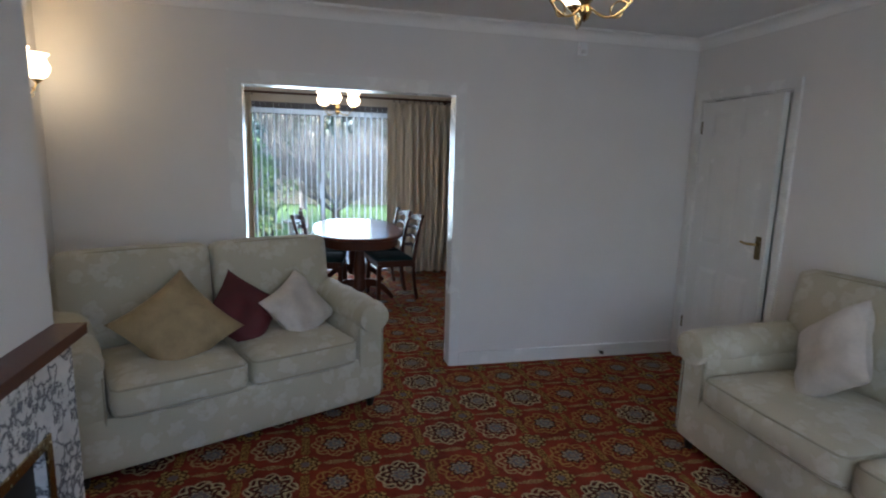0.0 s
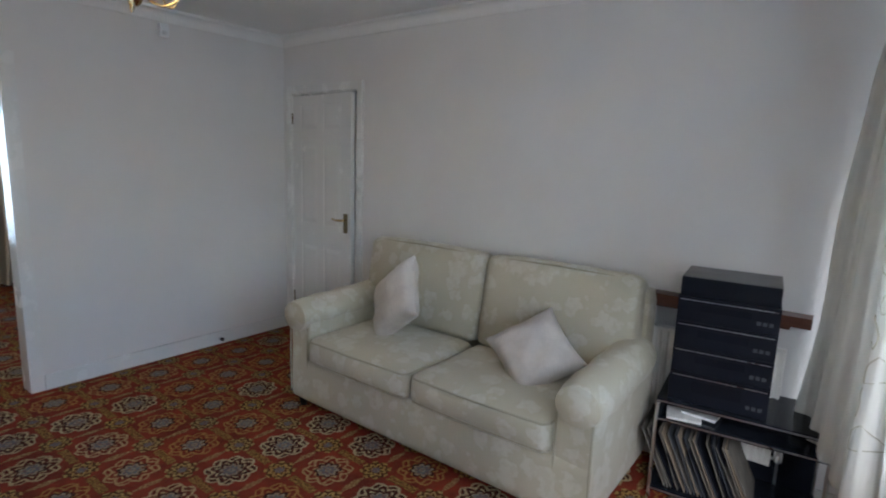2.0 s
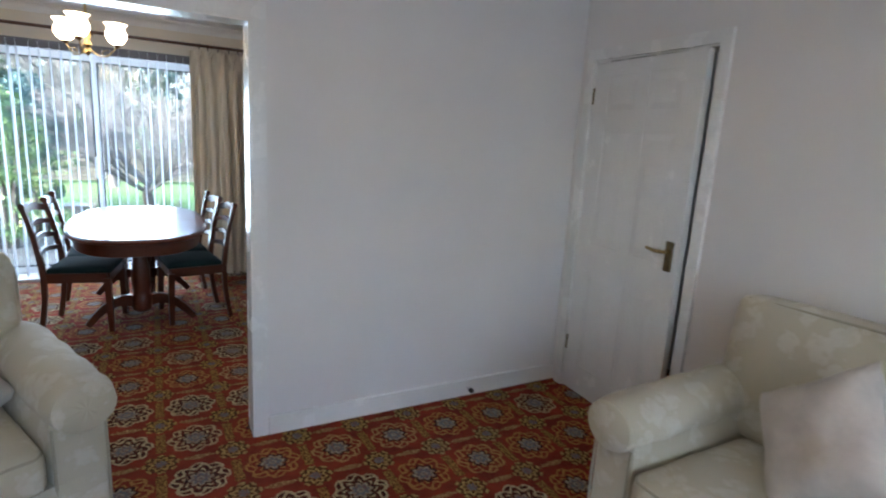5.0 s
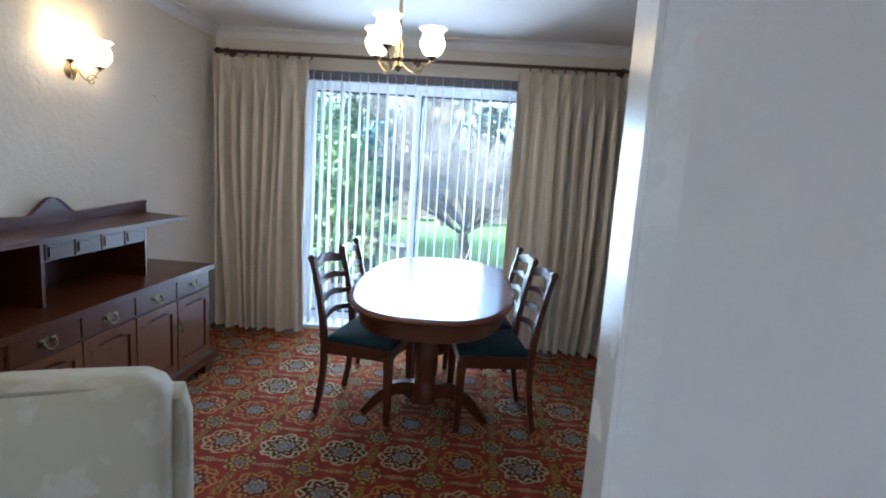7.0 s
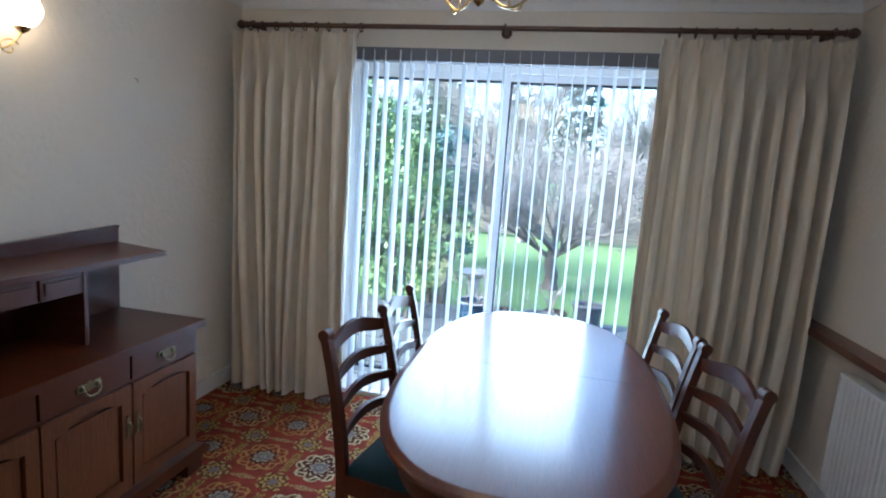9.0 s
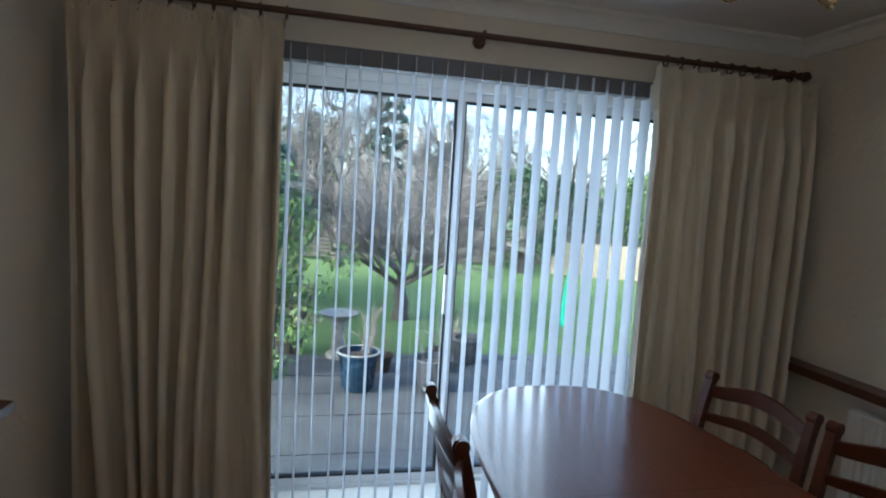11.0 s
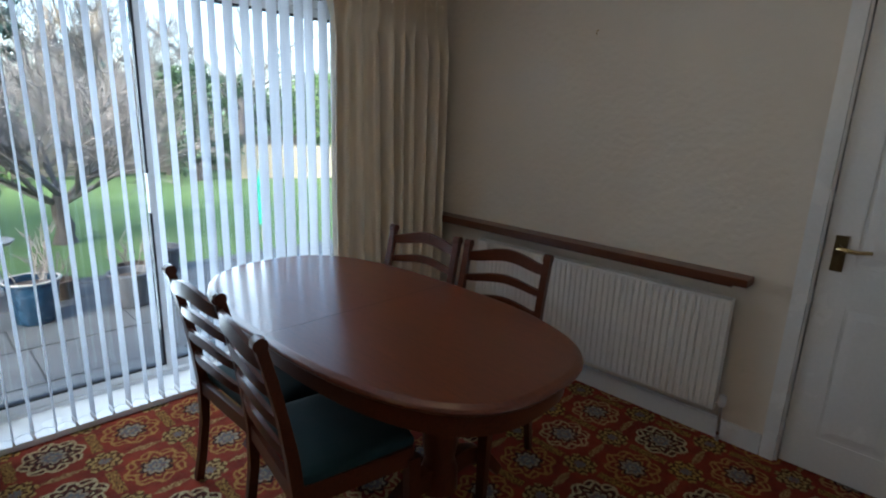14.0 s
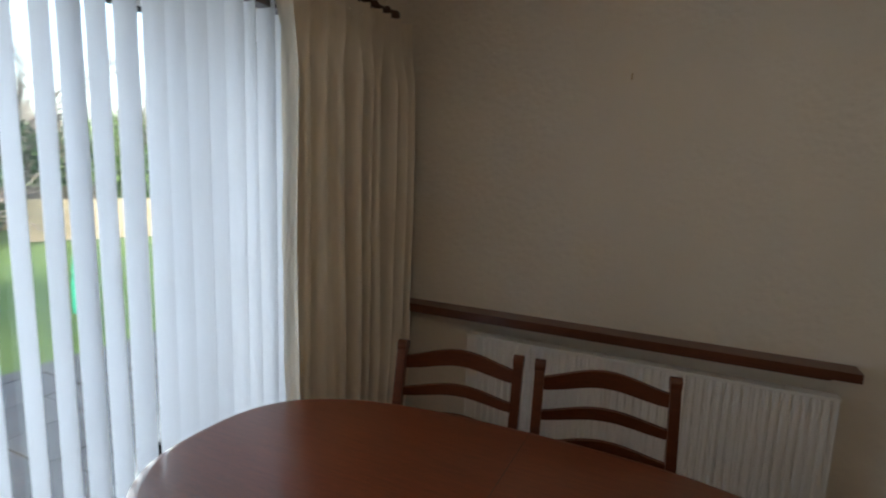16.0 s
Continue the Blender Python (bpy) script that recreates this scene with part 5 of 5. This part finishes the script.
part("rubber_end", tube(bmnew(), [(0, -0.035, 0), (0, -0.055, 0)], 0.014, 10), "sole_black", stop)


def fireplace():
    """Chimney breast and fire surround on the west side."""
    xf, y1, y0 = -1.84, -1.63, -3.15
    slab("wall_chimney_breast", boxed(XL, xf, y0, y1, -0.2, H + 0.1), "lounge_paper", "plain painted chimney breast")
    t = thing("fireplace", "grey veined marble fireplace with wooden mantel and brass trim", "fireplace", pose(0, 0, 0))
    yr, yl = y1 - 0.02, y0 + 0.02
    oy0, oy1 = yl + 0.45, yr - 0.24
    s = bmnew()
    box(s, xf, xf + 0.055, oy1, yr, 0.0, 0.885)
    box(s, xf, xf + 0.055, yl, oy0, 0.0, 0.885)
    box(s, xf, xf + 0.055, oy0, oy1, 0.60, 0.885)
    part("surround", s, "marble", t, bevel=0.006)
    mt = bmnew()
    box(mt, xf, xf + 0.10, yl - 0.03, yr + 0.02, 0.887, 0.925)
    part("mantel", mt, "mahogany", t, bevel=0.008)
    b = bmnew()
    e = 0.035
    box(b, xf + 0.0552, xf + 0.062, oy1 - 0.001, oy1 + e, 0.0, 0.60 + e)
    box(b, xf + 0.0552, xf + 0.062, oy0 - e, oy0, 0.0, 0.60 + e)
    box(b, xf + 0.0552, xf + 0.062, oy0, oy1, 0.60, 0.60 + e)
    part("brass_trim", b, "brass", t, "polished brass opening trim", bevel=0.003)
    part("firebox", boxed(xf + 0.001, xf + 0.02, oy0, oy1, 0.0, 0.60), "sole_black", t)
    part("hearth", boxed(xf + 0.056, xf + 0.40, yl, yr, 0.0, 0.04), "marble", t, bevel=0.006)


fireplace()

# ---- garden ----
GZ = -0.13


def ground():
    bm = bmnew()
    rnd = random.Random(9)
    n = 60
    vs = [[bm.verts.new((-150 + 300 * i / n, 3.73 + 297 * (j / n) ** 2.2, GZ - 0.03 + (0.02 * noise.noise((i * 0.7, j * 0.7, 0)) if j > 12 else 0))) for i in range(n + 1)] for j in range(n + 1)]
    for j in range(n):
        for i in range(n):
            bm.faces.new((vs[j][i], vs[j][i + 1], vs[j + 1][i + 1], vs[j + 1][i]))
    lo = [bm.verts.new((v.co.x, v.co.y, -0.6)) for v in vs[0]]
    for i in range(n):
        bm.faces.new((lo[i], lo[i + 1], vs[0][i + 1], vs[0][i]))
    tagged(part("ground", bm, "grass"), "bright green mown lawn", "ground", kind="structure")
    front = boxed(-150, 150, -150, YS - 0.30, -0.4, -0.2)
    tagged(part("ground_front", front, "paving"), "grey paved ground before the house", "ground", kind="structure")


ground()


def leaves(bm, center, radius, count, size, rnd, squash=1.0, shell=0.35):
    for _ in range(count):
        a, c = rnd.uniform(0, 2 * math.pi), rnd.uniform(-1, 1)
        s = math.sqrt(1 - c * c)
        r = radius * (shell + (1 - shell) * rnd.random() ** 0.5) * rnd.uniform(0.75, 1.1)
        p = Vector(center) + Vector((r * s * math.cos(a), r * s * math.sin(a), r * c * squash))
        q = Euler((rnd.uniform(0, 6.3), rnd.uniform(0, 6.3), rnd.uniform(0, 6.3))).to_matrix()
        z = size * rnd.uniform(0.6, 1.4)
        v = [bm.verts.new(p + q @ Vector(k)) for k in ((-z, 0, 0), (0, -z * 0.45, 0), (z, 0, z * 0.15), (0, z * 0.45, 0))]
        bm.faces.new(v)
    return bm


def branch(bm, p, d, length, r, level, rnd, spread, droop=0.0, kids=(3, 4), seg=4):
    """A limb that tapers and forks again and again."""
    r = max(r, 0.0045)
    pts, rad = [p], [r]
    for k in range(seg):
        d = (d + Vector((rnd.uniform(-1, 1), rnd.uniform(-1, 1), rnd.uniform(-0.6, 0.9) - droop)) * 0.16).normalized()
        p = p + d * (length / seg)
        pts.append(p)
        rad.append(max(0.0032, r * (1 - 0.5 * (k + 1) / seg)))
    tube(bm, pts, rad, 6 if level > 2 else 3, False)
    if level > 0:
        for _ in range(rnd.randint(*kids)):
            i = rnd.randint(1, seg)
            side = Vector((rnd.uniform(-1, 1), rnd.uniform(-1, 1), rnd.uniform(-0.5, 0.8) - droop))
            branch(bm, pts[i], (d + side * spread).normalized(), length * rnd.uniform(0.55, 0.8), rad[i] * 0.7, level - 1, rnd, spread, droop, kids, seg)
    return bm


def bare_tree(name, x, y, trunk, r, limbs, limb_len, level, seed, spread, label, droop=0.0, kids=(3, 4), mats=("bark", "twig")):
    rnd = random.Random(seed)
    t = thing(name, label, "tree", pose(x, y, GZ - 0.05))
    tb = bmnew()
    lean = Vector((rnd.uniform(-0.12, 0.12), rnd.uniform(-0.1, 0.1), 1))
    tops = [lean * (trunk * k / 5) + Vector((0.02 * math.sin(k * 2 + seed), 0, 0)) for k in range(6)]
    tube(tb, tops, [r * (1.35 if k == 0 else 1 - 0.06 * k) for k in range(6)], 10)
    part("trunk", tb, mats[0], t)
    cb = bmnew()
    for k in range(limbs):
        a = 2 * math.pi * k / limbs + rnd.uniform(-0.4, 0.4)
        up = rnd.uniform(0.5, 1.5)
        branch(cb, tops[rnd.randint(4, 5)], Vector((math.cos(a), math.sin(a), up)).normalized(), limb_len * rnd.uniform(0.8, 1.15), r * 0.34, level, rnd, spread, droop, kids)
    part("crown", cb, mats[1], t)
    return t


bare_tree("apple_tree", -0.47, 8.25, 0.60, 0.11, 10, 1.0, 5, 4, 0.7, "bare old apple tree with twisted branches on the lawn", 0.0, (3, 4))
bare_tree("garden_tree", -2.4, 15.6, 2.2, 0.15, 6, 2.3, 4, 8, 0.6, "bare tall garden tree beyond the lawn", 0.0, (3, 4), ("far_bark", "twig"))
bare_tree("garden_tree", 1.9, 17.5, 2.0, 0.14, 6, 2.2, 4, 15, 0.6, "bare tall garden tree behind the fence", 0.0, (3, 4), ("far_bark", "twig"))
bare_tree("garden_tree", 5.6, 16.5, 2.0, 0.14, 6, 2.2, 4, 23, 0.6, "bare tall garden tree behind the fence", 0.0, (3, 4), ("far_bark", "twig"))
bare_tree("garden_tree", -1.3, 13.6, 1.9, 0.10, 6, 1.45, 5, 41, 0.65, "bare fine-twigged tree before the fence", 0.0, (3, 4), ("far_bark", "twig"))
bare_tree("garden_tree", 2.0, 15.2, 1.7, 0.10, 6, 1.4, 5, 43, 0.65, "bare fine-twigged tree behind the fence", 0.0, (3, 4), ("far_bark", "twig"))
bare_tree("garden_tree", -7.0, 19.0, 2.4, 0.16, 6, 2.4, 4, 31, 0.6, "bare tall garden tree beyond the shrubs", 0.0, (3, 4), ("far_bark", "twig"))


def evergreen(name, x, y, h, r, mat, count, size, seed, label, cat="shrub", cone=False):
    """A leafy bush or conifer: stems and a ragged mass of single leaves in clumps."""
    rnd = random.Random(seed)
    t = thing(name, label, cat, pose(x, y, GZ - 0.04))
    st = bmnew()
    for k in range(3 if not cone else 1):
        tube(st, [(0.08 * k - 0.08, 0, 0), (0.12 * k - 0.12, 0.05, h * 0.4), (0.25 * k - 0.25, 0, h * 0.8)], [0.05, 0.035, 0.01], 6)
    part("trunk", st, "bark", t)
    lf = bmnew()
    n = max(10, count // 70)
    for _ in range(n):
        v = rnd.random() ** 0.8
        rr = r * ((1 - v) * 0.95 + 0.08 if cone else math.sqrt(max(0.05, 1 - (v * 1.9 - 0.85) ** 2)))
        a = rnd.uniform(0, 2 * math.pi)
        q = rr * math.sqrt(rnd.random())
        leaves(lf, (q * math.cos(a), q * math.sin(a), 0.12 * h + v * h * 0.9), r * rnd.uniform(0.18, 0.34), count // n, size, rnd, 0.8, 0.2)
    part("crown", lf, mat, t)
    return t


evergreen("shrub", -2.05, 5.75, 1.9, 0.75, "leaf_green", 3600, 0.035, 1, "leafy green shrub at the patio edge")
evergreen("shrub", -1.85, 6.6, 0.95, 0.38, "leaf_pale", 900, 0.04, 2, "variegated cream and green shrub by the lawn")
evergreen("shrub", -3.4, 6.6, 2.6, 1.1, "leaf_dark", 4200, 0.05, 3, "tall dark evergreen shrub beside the lawn")
evergreen("shrub", -4.4, 9.5, 3.0, 1.5, "leaf_green", 4200, 0.06, 5, "big green shrub beside the lawn")
evergreen("shrub", -2.35, 9.4, 2.3, 0.75, "leaf_blue", 6000, 0.045, 71, "dense blue-green evergreen shrub beside the lawn")
evergreen("shrub", -3.05, 8.2, 2.2, 0.85, "leaf_dark", 5000, 0.045, 72, "dense dark evergreen shrub beside the lawn")
evergreen("ivy_tree", -0.05, 16.0, 5.6, 0.55, "leaf_blue", 8000, 0.055, 6, "tall tree trunk clad in dark ivy beyond the fence", "tree")
evergreen("conifer", -4.4, 17.0, 4.6, 1.7, "leaf_dark", 4600, 0.10, 7, "dark conifer beyond the fence", "tree", True)
evergreen("conifer", 2.9, 21.0, 3.6, 1.5, "leaf_blue", 5000, 0.11, 61, "tall blue-green conifer beyond the fence", "tree", True)
evergreen("conifer", -2.3, 22.0, 4.2, 1.7, "leaf_blue", 5000, 0.11, 62, "tall blue-green conifer beyond the fence", "tree", True)
evergreen("holly_bush", 3.1, 13.2, 2.5, 0.95, "leaf_dark", 4200, 0.055, 12, "dense dark holly bush by the fence")
evergreen("holly_bush", 7.2, 14.6, 2.6, 1.3, "leaf_green", 4200, 0.06, 13, "green bush along the fence")


def hedge_row():
    """Low far thicket along the end of the garden."""
    rnd = random.Random(44)
    bm = bmnew()
    for k in range(430):
        x = rnd.uniform(-16, 18)
        y = rnd.uniform(15.2, 21)
        z = rnd.random() ** 1.2 * (3.4 if x < 2 else 2.4)
        leaves(bm, (x, y, z), rnd.uniform(0.4, 0.8), 60, 0.09, rnd, 0.8, 0.15)
    ob = part("thicket", bm, "leaf_dark")
    tagged(ob, "dark undergrowth along the garden's end", "thicket", kind="stuff")
    tw = bmnew()
    for k in range(250):
        x, y = rnd.uniform(-18, 20), rnd.uniform(17, 27)
        branch(tw, Vector((x, y, GZ)), Vector((rnd.uniform(-0.15, 0.15), rnd.uniform(-0.1, 0.1), 1)).normalized(), rnd.uniform(2.0, 3.4 if x < 3 else 2.4), 0.05, 3, rnd, 0.6, -0.1, (3, 4), 4)
    ob = part("far_wood", tw, "twig")
    tagged(ob, "bare winter woodland beyond the garden", "woodland", kind="stuff")


hedge_row()


def garden_fence():
    t = thing("garden_fence", "brown horizontal-slat garden fence at the lawn's end", "fence", pose(0, 0, 0))
    slat = boxed(-0.9, 0.9, -0.01, 0.01, 0, 0.085)
    first = part("slat", slat, "fence_wood", t)
    post = part("post", boxed(-0.045, 0.045, -0.045, 0.045, 0, 0.98), "fence_wood", t)
    spots = [(-7.4 + 1.86 * k, 14.55) for k in range(8)]
    started = False
    for x, y in spots:
        for j in range(9):
            s = first if not started else new("slat", first.data)
            started = True
            s.parent = t
            s.matrix_local = pose(x, y + 0.012 * (j % 2), GZ + 0.05 + j * 0.1)
    for k in range(9):
        p = post if k == 0 else new("post", post.data)
        p.parent = t
        p.matrix_local = pose(-8.33 + 1.86 * k, 14.58, GZ - 0.05)


garden_fence()


def pale_fence():
    t = thing("panel_fence", "pale new timber fence along the side of the lawn", "fence", pose(0, 0, 0))
    b = boxed(-0.06, 0.06, -0.012, 0.012, 0, 0.8)
    first = part("board", b, "pale_wood", t)
    for k in range(46):
        s = first if k == 0 else new("board", first.data)
        s.parent = t
        s.matrix_local = pose(3.9 + 0.10 * k, 13.2 - 0.045 * k, GZ - 0.02, 0, 0, -24)
    r = bmnew()
    bar(r, [(3.8, 13.28, 0.6), (8.6, 11.12, 0.6)], 0.05, 0.08)
    bar(r, [(3.8, 13.28, 0.15), (8.6, 11.12, 0.15)], 0.05, 0.08)
    part("rail", r, "pale_wood", t)


pale_fence()


def plant_pot(x, y, r, h, mat, label, twigs, seed):
    rnd = random.Random(seed)
    t = thing("plant_pot", label, "plant pot", pose(x, y, GZ))
    part("pot", lathe(bmnew(), [(0.001, 0.0), (r * 0.72, 0.0), (r * 0.80, 0.02), (r * 0.95, h * 0.75), (r, h - 0.03), (r * 1.08, h - 0.02), (r * 1.08, h), (r * 0.97, h), (r * 0.93, h - 0.05)], 28), mat, t)
    part("soil", lathe(bmnew(), [(r * 0.94, h - 0.05), (r * 0.5, h - 0.035), (0.001, h - 0.03)], 20), "soil", t)
    rim = [(r * 1.04 + 0.012 * math.cos(a), h + 0.008 * math.sin(a)) for a in (2 * math.pi * k / 8 for k in range(9))]
    part("rim", lathe(bmnew(), rim, 28), "stone" if mat == "blue_glaze" else mat, t, "weathered rim")
    tw = bmnew()
    for _ in range(twigs):
        a = rnd.uniform(0, 6.3)
        branch(tw, Vector((0.5 * r * math.cos(a), 0.5 * r * math.sin(a), h - 0.04)), Vector((0.4 * math.cos(a), 0.4 * math.sin(a), 1)).normalized(), rnd.uniform(0.12, 0.28), 0.006, 2, rnd, 0.6, 0, (2, 3), 3)
    part("plant", tw, "twig", t, "bare winter plant stems")
    return t


plant_pot(-1.195, 5.49, 0.17, 0.33, "blue_glaze", "blue glazed pot with bare plant on the patio", 7, 1)
plant_pot(-0.545, 5.45, 0.16, 0.28, "grey_pot", "dark grey pot with dry stems on the patio", 4, 2)
plant_pot(-0.05, 6.22, 0.16, 0.26, "grey_pot", "dark grey plant pot at the lawn edge", 3, 3)
plant_pot(-0.95, 5.95, 0.10, 0.16, "soil", "small dark plant pot on the patio", 4, 4)
plant_pot(-0.40, 5.95, 0.12, 0.2, "soil", "small dark plant pot on the patio", 3, 5)


def birdbath():
    t = thing("birdbath", "grey stone birdbath at the patio edge", "birdbath", pose(-1.355, 6.4, GZ))
    part("pedestal", lathe(bmnew(), [(0.001, 0), (0.12, 0), (0.12, 0.04), (0.08, 0.07), (0.06, 0.2), (0.075, 0.36), (0.10, 0.40)], 20), "stone", t)
    part("bowl", lathe(bmnew(), [(0.10, 0.40), (0.17, 0.43), (0.20, 0.46), (0.19, 0.465), (0.12, 0.44), (0.001, 0.435)], 24), "stone", t)


birdbath()


def parasol():
    t = thing("parasol", "closed turquoise garden parasol standing on the lawn", "parasol", pose(1.40, 7.0, GZ - 0.03) @ Matrix.Scale(0.56, 4))
    part("pole", tube(bmnew(), [(0, 0, 0), (0, 0, 1.75)], 0.02, 10), "pale_wood", t)
    bm = bmnew()
    rings = []
    for k, (q, z) in enumerate(((0.10, 0.40), (0.11, 0.55), (0.10, 0.9), (0.075, 1.25), (0.03, 1.62))):
        rings.append([bm.verts.new((q * (1 + 0.22 * math.cos(6 * a)) * math.cos(a), q * (1 + 0.22 * math.cos(6 * a)) * math.sin(a), z)) for a in (2 * math.pi * i / 36 for i in range(36))])
    for a, b in zip(rings, rings[1:]):
        for i in range(36):
            bm.faces.new((a[i], a[(i + 1) % 36], b[(i + 1) % 36], b[i]))
    part("canopy", bm, "green_cloth", t, "folded turquoise canopy")


parasol()


def patio():
    """Riven paving slabs with open joints, laid in uneven courses."""
    rnd = random.Random(12)
    p = tagged(part("patio", boxed(-4.5, 3.5, 3.73, 6.5, GZ - 0.1, GZ - 0.012), "mortar"), "grey stone slab patio, damp and worn", "patio", kind="structure")
    made = {}
    y = 3.74
    while y < 6.35:
        h = rnd.choice((0.45, 0.6, 0.45))
        h = min(h, 6.48 - y)
        x = -4.45 + rnd.uniform(-0.2, 0)
        while x < 3.3:
            w = rnd.choice((0.45, 0.6, 0.75))
            key = (w, round(h, 3))
            if key not in made:
                o = part("paving_slab", boxed(0.006, w - 0.006, 0.006, h - 0.006, -0.02, 0), "paving", p, bevel=0.006)
                made[key] = o
            else:
                o = new("paving_slab", made[key].data)
                o.parent = p
            o.matrix_local = pose(x, y, GZ + rnd.uniform(-0.004, 0.002), rnd.uniform(-0.3, 0.3), rnd.uniform(-0.3, 0.3), 0)
            x += w
        y += h


patio()
